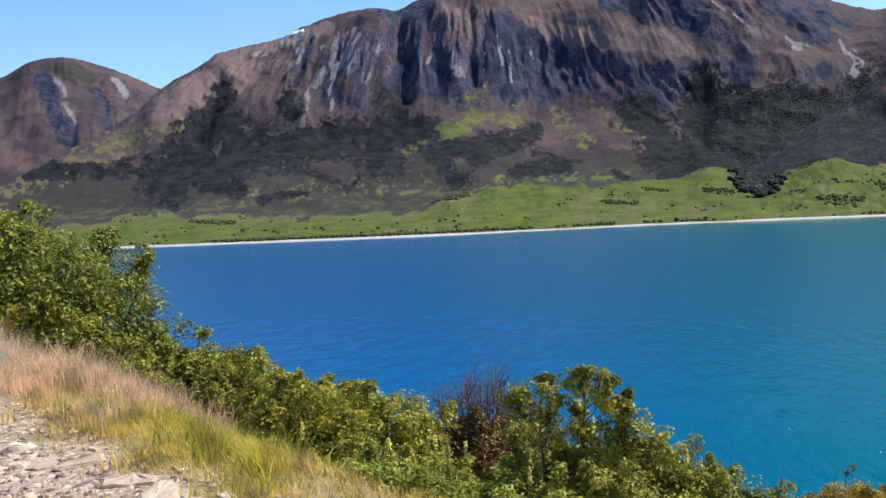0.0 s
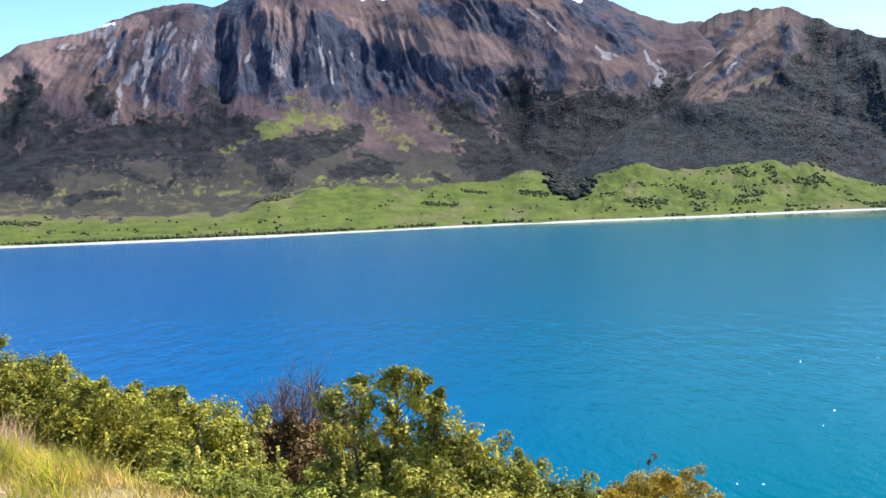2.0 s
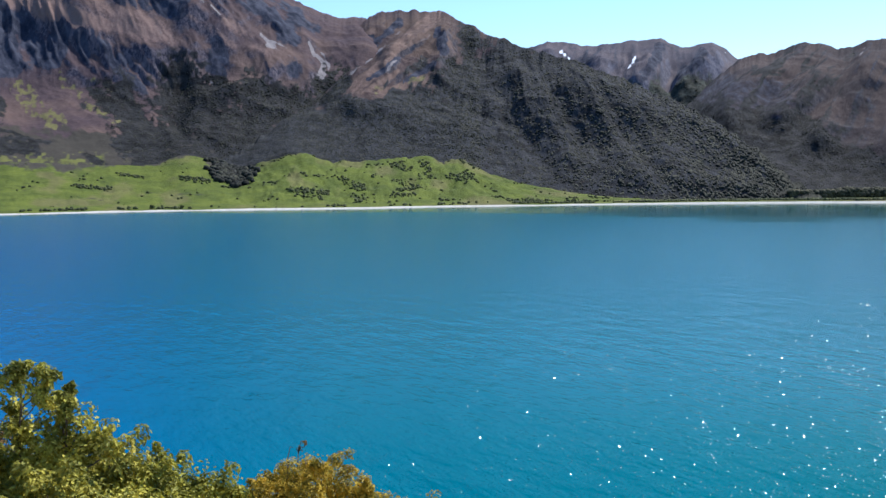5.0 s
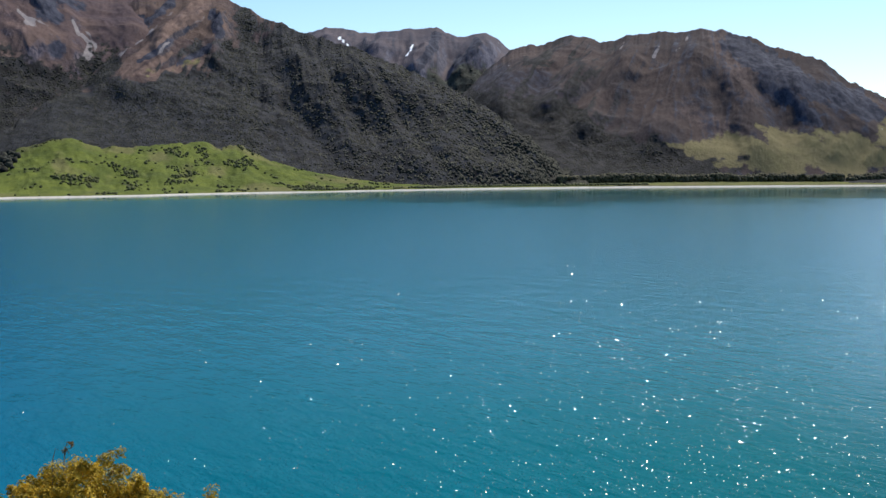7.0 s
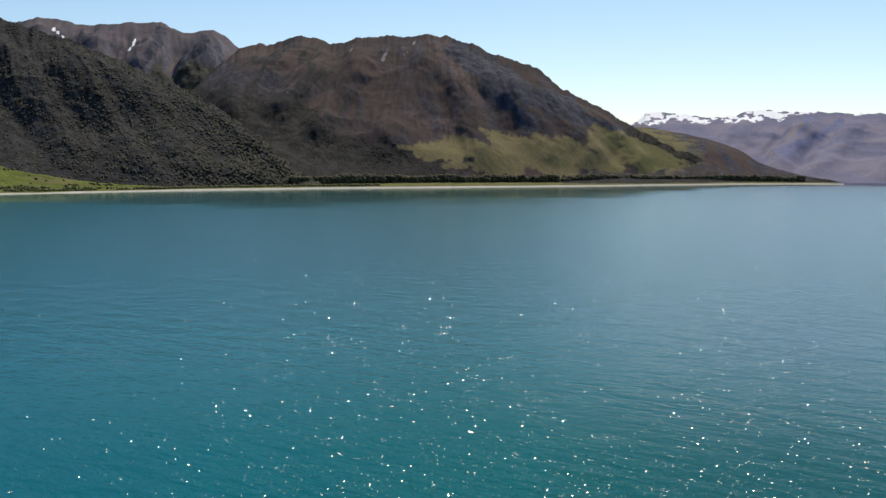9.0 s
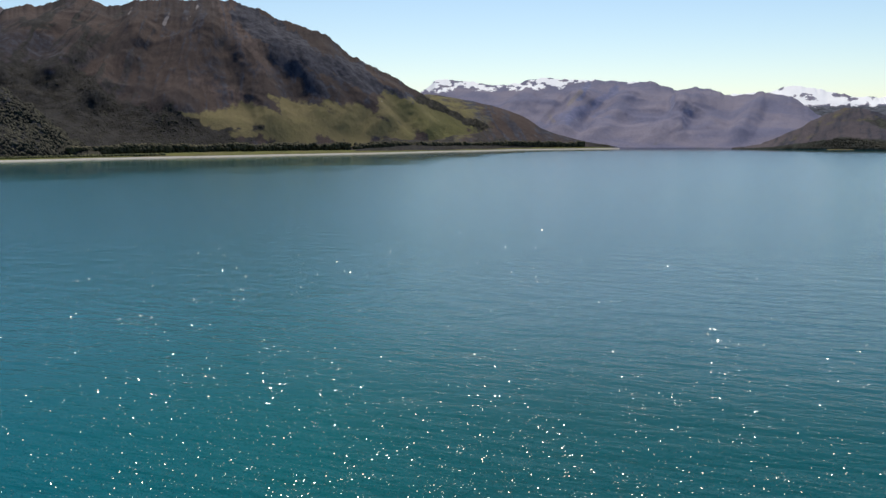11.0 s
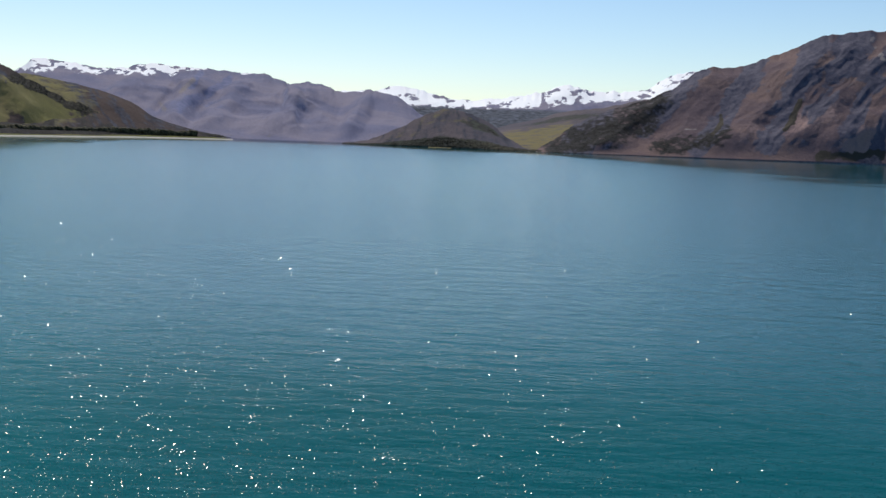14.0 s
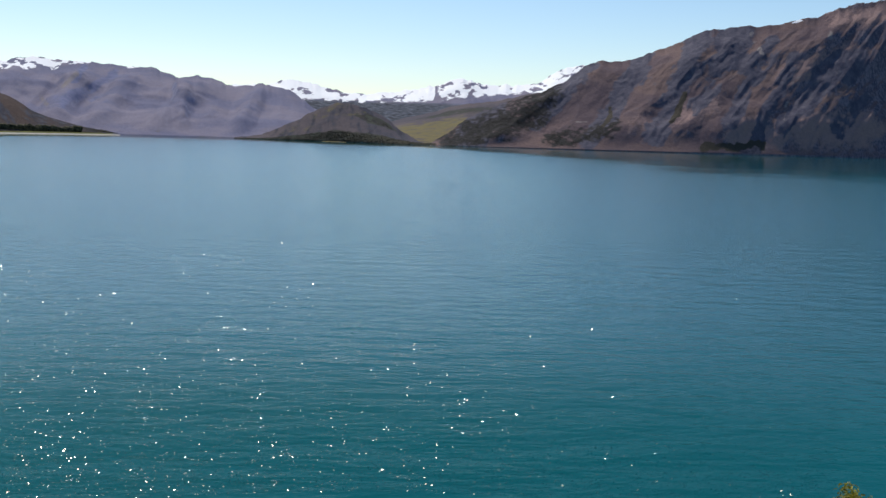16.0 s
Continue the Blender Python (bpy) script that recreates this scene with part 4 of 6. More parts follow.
give(lake.data, "calm", np.clip(1.0 - sink / lee_wide, 0, 1) * (A < 150))
tagged(lake, "rippled turquoise-blue lake water with sun glints", "lake", kind="structure")
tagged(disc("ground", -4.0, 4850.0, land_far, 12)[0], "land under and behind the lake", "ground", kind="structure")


def build_glint_facets(count, seed):
    """Loose tilted patches of water laid over the lake, added to make sun glints."""
    rng = np.random.default_rng(seed)
    # spread by depression angle and sized by range, to fit the camera's view
    down = np.radians(5.0 + 15.5 * rng.random(count) ** 0.6)
    r = EYE_Z / np.tan(down)
    x, y = place(rng.uniform(34, 140, count), r)
    half = np.stack([0.022 + 0.00027 * r, 0.022 + 0.00021 * r], 1) * rng.uniform(0.4, 1.3, (count, 1))
    # most faces lean near the tilt that mirrors the sun to the camera
    tilt = rng.normal(size=(count, 2)) * np.tan(np.radians([7.5, 18.0])) + np.array([math.tan(radians(17)), 0.0])
    spin = rng.uniform(0, np.pi, count)
    corners = []
    for a, b in ((-1, -0.5), (0.7, -0.9), (1, 0.5), (-0.7, 0.9)):
        u, w = a * half[:, 0], b * half[:, 1]
        px, py = u * np.cos(spin) - w * np.sin(spin), u * np.sin(spin) + w * np.cos(spin)
        corners.append(np.stack([x + px, y + py, 0.04 + np.abs(tilt).sum(1) * half.max(1) * 0.8 + px * tilt[:, 0] + py * tilt[:, 1]], 1))
    v = np.stack(corners, 1)
    f = np.array([[0, 1, 2, 3]])[None] + (np.arange(count) * 4)[:, None, None]
    ob = new("glint_facets", mesh_of("glint_facets", v.reshape(-1, 3), f.reshape(-1, 4), facet_mat))
    tagged(ob, "loose tilted water facets added to make the sun glints", "waves", kind="stuff")


build_glint_facets(172000, 5)


# ---- woods and scrub across the lake ----
def leaf_material(name, dark, light, through_light=0.25, rough=0.6, patch=4.5, spread=0.55):
    m, nodes, links, bsdf = material(name)
    geo = nodes.new("ShaderNodeNewGeometry")
    col = mix_node(nodes, links, math_node(nodes, links, "ADD", (1 - spread) * 0.5, math_node(nodes, links, "MULTIPLY", geo.outputs["Random Per Island"], spread)), dark, light)
    # clump-sized noise paints lit heads and shaded gaps into the leaf colour
    n = noise_node(nodes, links, patch, 3, 0.5, geo.outputs["Position"])
    col = mix_node(nodes, links, 0.8, col, ramp_node(nodes, links, n, [(0.40, (0.38, 0.43, 0.36)), (0.60, (1.5, 1.42, 1.15))]), "MULTIPLY")
    links.new(col, bsdf.inputs["Base Color"])
    bsdf.inputs["Roughness"].default_value = rough
    bsdf.inputs["Specular IOR Level"].default_value = 0.2
    if through_light:
        tr = nodes.new("ShaderNodeBsdfTranslucent")
        links.new(col, tr.inputs["Color"])
        mx = nodes.new("ShaderNodeMixShader")
        mx.inputs["Fac"].default_value = through_light
        links.new(bsdf.outputs[0], mx.inputs[1])
        links.new(tr.outputs[0], mx.inputs[2])
        links.new(mx.outputs[0], nodes["Material Output"].inputs["Surface"])
    return m


PHI = (1 + 5 ** 0.5) / 2
ICO_V = np.array([(-1, PHI, 0), (1, PHI, 0), (-1, -PHI, 0), (1, -PHI, 0), (0, -1, PHI), (0, 1, PHI), (0, -1, -PHI), (0, 1, -PHI), (PHI, 0, -1), (PHI, 0, 1), (-PHI, 0, -1), (-PHI, 0, 1)]) / 1.9
ICO_F = np.array([(0, 11, 5), (0, 5, 1), (0, 1, 7), (0, 7, 10), (0, 10, 11), (1, 5, 9), (5, 11, 4), (11, 10, 2), (10, 7, 6), (7, 1, 8),
                  (3, 9, 4), (3, 4, 2), (3, 2, 6), (3, 6, 8), (3, 8, 9), (4, 9, 5), (2, 4, 11), (6, 2, 10), (8, 6, 7), (9, 8, 1)])


OCTA_V = np.array([(1, 0, 0), (0, 1, 0), (-1, 0, 0), (0, -1, 0), (0.1, -0.1, 1), (0, 0, -0.6)], float)
OCTA_F = np.array([(0, 1, 4), (1, 2, 4), (2, 3, 4), (3, 0, 4), (1, 0, 5), (2, 1, 5), (3, 2, 5), (0, 3, 5)])


def crowns(name, points, sizes, mat, label, category, seed, lift=0.3, lump=None):
    """Far tree crowns, too many to count: uneven low lumps sunk into the land."""
    rng = np.random.default_rng(seed)
    n = len(points)
    form, facets = lump or (ICO_V, ICO_F)
    shape = form[None] * (1 + 0.22 * rng.uniform(-1, 1, (n, len(form), 1)))
    spin = rng.uniform(0, 2 * np.pi, n)[:, None]
    shape = np.stack([shape[..., 0] * np.cos(spin) - shape[..., 1] * np.sin(spin), shape[..., 0] * np.sin(spin) + shape[..., 1] * np.cos(spin), shape[..., 2]], -1)
    shape = shape * np.stack([sizes * rng.uniform(0.8, 1.3, n), sizes * rng.uniform(0.8, 1.3, n), sizes * rng.uniform(0.8, 1.1, n)], 1)[:, None]
    verts = shape + (points + np.stack([np.zeros(n), np.zeros(n), sizes * lift], 1))[:, None]
    faces = facets[None] + (np.arange(n) * len(form))[:, None, None]
    ob = new(name, mesh_of(name, verts.reshape(-1, 3), faces.reshape(-1, 3), mat, True))
    return tagged(ob, label, category, kind="stuff")


def sample_land(key, weight, count, seed):
    X, Y, Z, covers = LANDS[key]
    rng = np.random.default_rng(seed)
    w = np.clip(weight, 0, None)[:-1, :-1].ravel()
    pick = rng.choice(len(w), count, p=w / w.sum())
    i, j = pick // (X.shape[1] - 1), pick % (X.shape[1] - 1)
    a, b = rng.random(count), rng.random(count)
    out = []
    for G in (X, Y, Z):
        out.append((G[i, j] * (1 - a) + G[i + 1, j] * a) * (1 - b) + (G[i, j + 1] * (1 - a) + G[i + 1, j + 1] * a) * b)
    return np.stack(out, 1)


wood_mat = leaf_material("beech_and_manuka_crowns", (0.012, 0.013, 0.013), (0.036, 0.038, 0.029), 0.0, 0.9, 0.05, 1.0)
scrub_mat = leaf_material("dark_scrub_crowns", (0.046, 0.055, 0.026), (0.105, 0.112, 0.046), 0.0, 0.9)


# paler copy of the far crowns, for haze over the second mountain
beech_mat = leaf_material("beech_crowns", (0.017, 0.019, 0.017), (0.044, 0.045, 0.037), 0.0, 0.9, 0.05, 1.0)


def wooded(key, count, size, seed, label, mat=wood_mat, thick=np.ones_like):
    X, Y, Z, covers = LANDS[key]
    n = fbm(X / 60, Y / 60, 4, seed)
    gz = np.gradient(Z, axis=1) / (np.hypot(np.gradient(X, axis=1), np.gradient(Y, axis=1)) + 1e-6)
    w = smooth(0.4, 0.9, covers["wood"] + 0.35 * n) * (1 - 0.9 * smooth(0.8, 1.5, np.abs(gz))) * thick(np.degrees(np.arctan2(X, Y)))
    rng = np.random.default_rng(seed)
    crowns("far_woods", sample_land(key, w, count, seed), size * rng.uniform(0.3, 1.5, count) ** 1.6, mat, label, "woods", seed, -0.5, (OCTA_V, OCTA_F))


wooded("mountain_main", 13000, 2.3, 101, "dark scrub and beech on the lower cliffs")
wooded("mountain_second", 22000, 3.0, 102, "dense dark beech forest on the mountainside", beech_mat, lambda b: 1 + 2.5 * (b < 52))
wooded("mountain_third", 9000, 2.7, 103, "dark scrub in the folds of the mountain")
wooded("mountain_middle", 5000, 3.6, 105, "dark bush on the distant range")
wooded("island_hill", 1200, 4.0, 106, "scrub at the waterline of the island hill")
wooded("promontory_hill", 500, 2.6, 107, "trees on the low point")

X, Y, Z, c = LANDS["terrace"]
V, B = c["V"], c["B"]
spotty = smooth(0.22, 0.42, fbm(B * 0.8, V * 9, 4, 77)) * smooth(0.08, 0.2, V) * (V < 1) * (1 - smooth(58, 64, B)) + 0.012 * (V > 0.1) * (V < 1) * (B < 58)
spotty = spotty * (0.12 + 0.7 * smooth(38, 42, B))
E = np.degrees(np.arctan2(Z - EYE_Z, np.hypot(X, Y)))
for b0, e0, b1, e1, wide in ((6.3, -0.54, 8.7, -0.74, 0.12), (19.9, -0.01, 22.1, 0.32, 0.12), (18.6, -0.28, 19.2, -0.08, 0.09), (8.3, 0.04, 9.7, -0.23, 0.08), (30.4, 1.36, 31.0, 1.08, 0.24), (31.8, 0.28, 33.1, 0.03, 0.09), (35.3, 0.04, 36.6, -0.17, 0.15), (29.8, -0.39, 31.4, -0.55, 0.12), (41.1, -0.6, 43.4, -0.81, 0.15), (44.3, -0.15, 45.2, -0.56, 0.18), (47.3, -0.64, 48.7, -0.48, 0.12), (47.0, -1.02, 48.1, -0.91, 0.12), (48.7, 0.83, 49.3, 0.56, 0.21), (50.1, 0.22, 51.2, -0.12, 0.18)):
    d = along(B + 0.25 * fbm(B * 2, E * 2, 3, 5), E, b0, e0, b1, e1)[1] / wide
    spotty = np.maximum(spotty, 1.6 * smooth(1.2, 0.5, d))
rng = np.random.default_rng(7)
crowns("pasture_scrub", sample_land("terrace", spotty, 2000, 8), 1.2 * rng.uniform(0.5, 2.0, 2000) ** 1.2, scrub_mat, "dark matagouri scrub dotted over the pasture", "scrub", 9)
run = np.hypot(X, Y) - shore(B)
fringe = (run > 9) * (run < 24) * (smooth(0.0, 0.25, fbm(B * 0.55, B * 0, 3, 15)) + 0.03 + 2.0 * smooth(7, 9, B) * (1 - smooth(24.5, 26, B))) * (B < 62) + (run > 14) * (run < 30) * (B > 61) * (B < 74) * 1.2
crowns("shore_scrub", sample_land("terrace", fringe, 2200, 12), 2.0 * rng.uniform(0.5, 1.5, 2200), scrub_mat, "dark bushes along the back of the beach", "scrub", 13)


def lone_tree(bearing, run, height, seed):
    """A small tree by itself behind the beach."""
    rng = np.random.default_rng(seed)
    i = int(np.argmin(np.abs(B[:, 0] - bearing)))
    j = int(np.argmin(np.abs(np.hypot(X[i], Y[i]) - shore(bearing) - run)))
    base = tagged(new("lone_tree"), "small dark tree standing alone behind the beach", "tree")
    base.location = (X[i, j], Y[i, j], Z[i, j] - 0.2)
    k = np.linspace(0, 1, 6)
    ring = np.linspace(0, 2 * np.pi, 7)[:-1]
    trunk = np.stack([np.outer(0.3 - 0.2 * k, np.cos(ring)), np.outer(0.3 - 0.2 * k, np.sin(ring)), np.outer(k * height * 0.6, np.ones(6))], -1)
    sides = [[r * 6 + c, r * 6 + (c + 1) % 6, r * 6 + 6 + (c + 1) % 6, r * 6 + 6 + c] for r in range(5) for c in range(6)]
    part("trunk", mesh_of("trunk", trunk.reshape(-1, 3), sides, belt_mat), base)
    n = 60
    at = rng.normal(size=(n, 3)) * np.array([0.24, 0.24, 0.2]) * height + np.array([0, 0, 0.62 * height])
    lumps = ICO_V[None] * (1 + 0.3 * rng.uniform(-1, 1, (n, 12, 1))) * (height * rng.uniform(0.06, 0.15, n))[:, None, None] + at[:, None]
    tagged(part("crown", mesh_of("crown", lumps.reshape(-1, 3), (ICO_F[None] + (np.arange(n) * 12)[:, None, None]).reshape(-1, 3), scrub_mat), base), kind="stuff")


belt_mat = leaf_material("shelter_belt_crowns", (0.046, 0.045, 0.030), (0.085, 0.078, 0.048), 0.0, 0.9, 0.1)
lone_tree(33.7, 12.0, 6.0, 1)
lone_tree(35.3, 12.0, 5.0, 2)
belt = np.abs(V - 0.84) < 0.1
belt = belt * (B > 69) * (B < 97.5) * (np.abs(B - 84.3) > 0.12)
belt_at = sample_land("terrace", belt * 1.0, 4200, 14)
belt_at[:, 2] += rng.uniform(0, 13, 4200) * (0.8 + 0.35 * fbm(belt_at[:, 1] / 40, belt_at[:, 0] / 40, 3, 5))
crowns("shelter_belt", belt_at, 4.2 * rng.uniform(0.7, 1.3, 4200), belt_mat, "dark shelter belt of trees behind the beach", "trees", 15)
tongue = np.exp(-((B - 37.9) / 0.75) ** 2) * smooth(0.55, 0.75, V)
crowns("gully_trees", sample_land("terrace", tongue, 420, 16), 5.0 * rng.uniform(0.7, 1.3, 420), wood_mat, "tongue of dark trees reaching into the pasture", "trees", 17)


# ---- the near bank ----
PAD = EYE_Z - 1.6
EDGE = radians(72)


def bank_z(x, y):
    """Height of the roadside and of the bank that falls to the lake."""
    s1 = x * math.sin(EDGE) + y * math.cos(EDGE)
    s2 = x * math.sin(radians(135)) + y * math.cos(radians(135))
    d1 = 0.40 * np.maximum(s1 - 2.6, 0) + 0.3 * np.maximum(s1 - 22, 0) - 0.3 * np.exp(-((s1 - 3.4) / 0.7) ** 2)
    d2 = 0.62 * np.maximum(s2 - 1.0, 0) + 0.2 * np.maximum(s2 - 12, 0)
    rise = 0.05 * np.maximum(-s1 - 3, 0)
    return PAD - np.maximum(np.maximum(d1, d2), -0.3) + np.minimum(rise, 60)


def ground_z(x, y):
    x, y = np.asarray(x, float), np.asarray(y, float)
    return bank_z(x, y) + 0.05 * fbm(x * 0.9, y * 0.9, 4, 51) + 0.12 * fbm(x * 0.25, y * 0.25, 3, 52) * smooth(3, 8, np.hypot(x, y))


soil_mat, nodes, links, bsdf = material("bank_soil_and_gravel")
pos = nodes.new("ShaderNodeNewGeometry").outputs["Position"]
sep = nodes.new("ShaderNodeSeparateXYZ")
links.new(pos, sep.inputs[0])
across = math_node(nodes, links, "ADD", math_node(nodes, links, "MULTIPLY", sep.outputs["X"], math.sin(EDGE)), math_node(nodes, links, "MULTIPLY", sep.outputs["Y"], math.cos(EDGE)))
n1, n2, n3 = noise_node(nodes, links, 1.1, 6, 0.6, pos), noise_node(nodes, links, 16, 5, 0.7, pos), noise_node(nodes, links, 45, 3, 0.6, pos)
soil = mix_node(nodes, links, range_node(nodes, links, n1, 0.35, 0.65), (0.40, 0.29, 0.13), (0.30, 0.22, 0.07))
gravel = mix_node(nodes, links, range_node(nodes, links, n2, 0.38, 0.62), (0.34, 0.21, 0.13), (0.86, 0.66, 0.48))
gravel = mix_node(nodes, links, range_node(nodes, links, n1, 0.44, 0.62), gravel, (0.50, 0.36, 0.26))
edge = math_node(nodes, links, "ADD", across, math_node(nodes, links, "MULTIPLY", math_node(nodes, links, "SUBTRACT", n1, 0.5), 1.6))
col = mix_node(nodes, links, range_node(nodes, links, edge, 2.2, 2.9), gravel, soil)
col = mix_node(nodes, links, 0.5, col, ramp_node(nodes, links, n3, [(0.3, (0.5, 0.5, 0.5)), (0.7, (1.0, 1.0, 1.0))]), "MULTIPLY")
links.new(col, bsdf.inputs["Base Color"])
bsdf.inputs["Roughness"].default_value = 0.95
bump_node(nodes, links, bsdf, n2, 0.8, 0.03)


def build_bank():
    az = np.radians(np.arange(0, 361, 1.5))
    r = np.concatenate([np.linspace(0.0, 30, 150), np.geomspace(31, 1100, 50)])
    A, R = np.meshgrid(az, r, indexing="ij")
    X, Y = R * np.sin(A), R * np.cos(A)
    Z = np.maximum(ground_z(X, Y), -3.0)
    me = mesh_of("bank", np.stack([X, Y, Z], -1).reshape(-1, 3), grid_faces(len(az), len(r)), soil_mat, True)
    return tagged(new("bank", me), "stony roadside edge falling away as a grassy bank", "bank", kind="structure")


build_bank()


# ---- shrubs ----
bark_mat, nodes, links, bsdf = material("shrub_bark")
n = noise_node(nodes, links, 30, 5, 0.7, nodes.new("ShaderNodeNewGeometry").outputs["Position"])
links.new(ramp_node(nodes, links, n, [(0.3, (0.07, 0.05, 0.035)), (0.7, (0.17, 0.13, 0.095))]), bsdf.inputs["Base Color"])
bsdf.inputs["Roughness"].default_value = 0.9
twig_mat, nodes, links, bsdf = material("dry_twigs")
n = noise_node(nodes, links, 20, 4, 0.7, nodes.new("ShaderNodeNewGeometry").outputs["Position"])
links.new(ramp_node(nodes, links, n, [(0.3, (0.10, 0.065, 0.055)), (0.7, (0.20, 0.14, 0.12))]), bsdf.inputs["Base Color"])
bsdf.inputs["Roughness"].default_value = 0.9

LEAVES = {
    "dark": leaf_material("dark_green_leaves", (0.10, 0.115, 0.022), (0.40, 0.40, 0.070)),
    "olive": leaf_material("olive_leaves", (0.13, 0.135, 0.018), (0.50, 0.455, 0.068)),
    "bright": leaf_material("yellow_green_leaves", (0.18, 0.178, 0.020), (0.62, 0.55, 0.080)),
    "broad": leaf_material("broad_pale_green_leaves", (0.13, 0.138, 0.022), (0.63, 0.56, 0.105)),
    "brown": leaf_material("withered_brown_leaves", (0.09, 0.05, 0.022), (0.30, 0.19, 0.07), 0.15),
    "gold": leaf_material("golden_olive_leaves", (0.28, 0.20, 0.016), (0.60, 0.44, 0.055)),
    "herb": leaf_material("fresh_green_herbs", (0.19, 0.21, 0.03), (0.48, 0.46, 0.085)),
}


def tube(points, radii, sides=5):
    """Vertices and quads of a tapering limb."""
    points = [Vector(p) for p in points]
    vs, fs = [], []
    for k, p in enumerate(points):
        d = (points[min(k + 1, len(points) - 1)] - points[max(k - 1, 0)]).normalized()
        a = d.orthogonal().normalized()
        c = d.cross(a)
        for i in range(sides):
            t = 2 * math.pi * i / sides
            vs.append(p + (a * math.cos(t) + c * math.sin(t)) * radii[k])
        if k:
            o = (k - 1) * sides
            fs += [(o + i, o + (i + 1) % sides, o + sides + (i + 1) % sides, o + sides + i) for i in range(sides)]
    return vs, fs


def limbs(paths, mat, name):
    vs, fs = [], []
    for pts, radii in paths:
        v, f = tube(pts, radii)
        fs += [[i + len(vs) for i in q] for q in f]
        vs += v
    return mesh_of(name, np.array([tuple(v) for v in vs]), np.array(fs), mat, True)


def leaf_cloud(centres, radii, per, size, rng, up=0.6, long=1.9):
    """Folded leaves gathered about the ends of twigs; each leaf is two faces."""
    n = len(centres) * per
    c = np.repeat(centres, per, 0)
    rr = np.repeat(radii, per)
    d = rng.normal(size=(n, 3))
    d /= np.linalg.norm(d, axis=1)[:, None]
    base = c + d * (rr * rng.uniform(0.2, 1.0, n) ** 0.4)[:, None] * np.array([1, 1, 0.85])
    norm = d * 0.9 + rng.normal(size=(n, 3)) * 0.36 + np.array([0, 0, up])
    norm /= np.linalg.norm(norm, axis=1)[:, None]
    side = np.cross(norm, rng.normal(size=(n, 3)))
    side /= np.linalg.norm(side, axis=1)[:, None] + 1e-9
    grow = np.cross(side, norm)
    L = size * rng.uniform(0.6, 1.35, n)[:, None]
    W = L / long * 0.5
    v = np.stack([base, base + grow * L * 0.5 + side * W + norm * W * 0.35, base + grow * L - norm * L * 0.12, base + grow * L * 0.5 - side * W + norm * W * 0.35], 1)
    f = np.array([[0, 1, 2], [0, 2, 3]])[None] + (np.arange(n) * 4)[:, None, None]
    return v.reshape(-1, 3), f.reshape(-1, 3)


def shrub(bearing, distance, top, half, kind, label, leaf=0.05, per=46, clumps=110, seed=0, slim=1.0, sprigs=0, floor=0.12):
    """A bush on the bank. top: elevation angle of its highest leaves from the lookout; half: half its width."""
    rng = np.random.default_rng(seed)
    x, y = (float(k) for k in place(bearing, distance))
    z0 = float(ground_z(x, y))
    height = max(0.35, EYE_Z + distance * math.tan(radians(top)) - z0 - 0.04 - 0.04 * half)
    base = tagged(new("shrub"), label, "shrub")
    base.location = (x, y, z0 - 0.05)
    t = rng.uniform(0, 2 * np.pi, clumps)
    w = rng.uniform(0, 1, clumps) ** 0.75
    w[:5] = np.linspace(0.94, 1.0, 5)
    hgt = floor + (1 - floor) * w
    lobes = 1 + 0.28 * np.sin(3 * t + seed) + 0.18 * np.sin(5 * t + 2 * seed)
    reach = half * np.sqrt(np.clip(1 - ((hgt - 0.38) / 0.66) ** 2, 0.02, 1)) ** slim * lobes * rng.uniform(0.35, 1.0, clumps) ** 0.5
    cen = np.stack([reach * np.cos(t), reach * np.sin(t), hgt * height * (0.93 + 0.07 * np.cos(4 * t + seed))], 1)
    cr = 0.20 * (0.5 + 0.5 * half) * rng.uniform(0.5, 1.6, clumps)
    cen[:, 2] -= cr * 0.35
    # leafy leaders that break the outline
    lead = rng.permutation(np.nonzero(w > 0.45)[0])[:max(3, clumps // 13)]
    grow = cen[lead] * np.array([0.5, 0.5, 0.0]) / max(half, 0.2) + np.array([0, 0, 0.9]) + rng.normal(size=(len(lead), 3)) * 0.25
    for f in (1, 2, 3):
        cen = np.vstack([cen, cen[lead] + grow * (cr[lead] * 0.36 * f)[:, None]])
        cr = np.append(cr, cr[lead] * (0.82 - 0.16 * f))
    paths = []
    for k in range(sprigs):
        a = rng.uniform(0, 2 * np.pi)
        tip = np.array([half * 0.75 * math.cos(a), half * 0.75 * math.sin(a), height * rng.uniform(0.95, 1.1)])
        cen, cr = np.vstack([cen, tip]), np.append(cr, 0.09)
        paths.append(([(tip[0] * 0.5, tip[1] * 0.5, height * 0.5), tuple(tip)], [0.012, 0.005]))
    order = rng.permutation(clumps)[:min(26, clumps)]
    for k in order:
        e = cen[k]
        m = e * np.array([0.45, 0.45, 0.55]) + rng.normal(size=3) * 0.05
        r0 = 0.012 + 0.012 * half
        paths.append(([(e[0] * 0.08, e[1] * 0.08, 0), tuple(m), tuple(e)], [r0, r0 * 0.6, r0 * 0.25]))
    part("framework", limbs(paths, bark_mat, "framework"), base, "thin grey-brown branches")
    v, f = leaf_cloud(cen, cr, per, leaf, rng)
    tagged(part("foliage", mesh_of("foliage", v, f, LEAVES[kind]), base), kind="stuff")
    return base


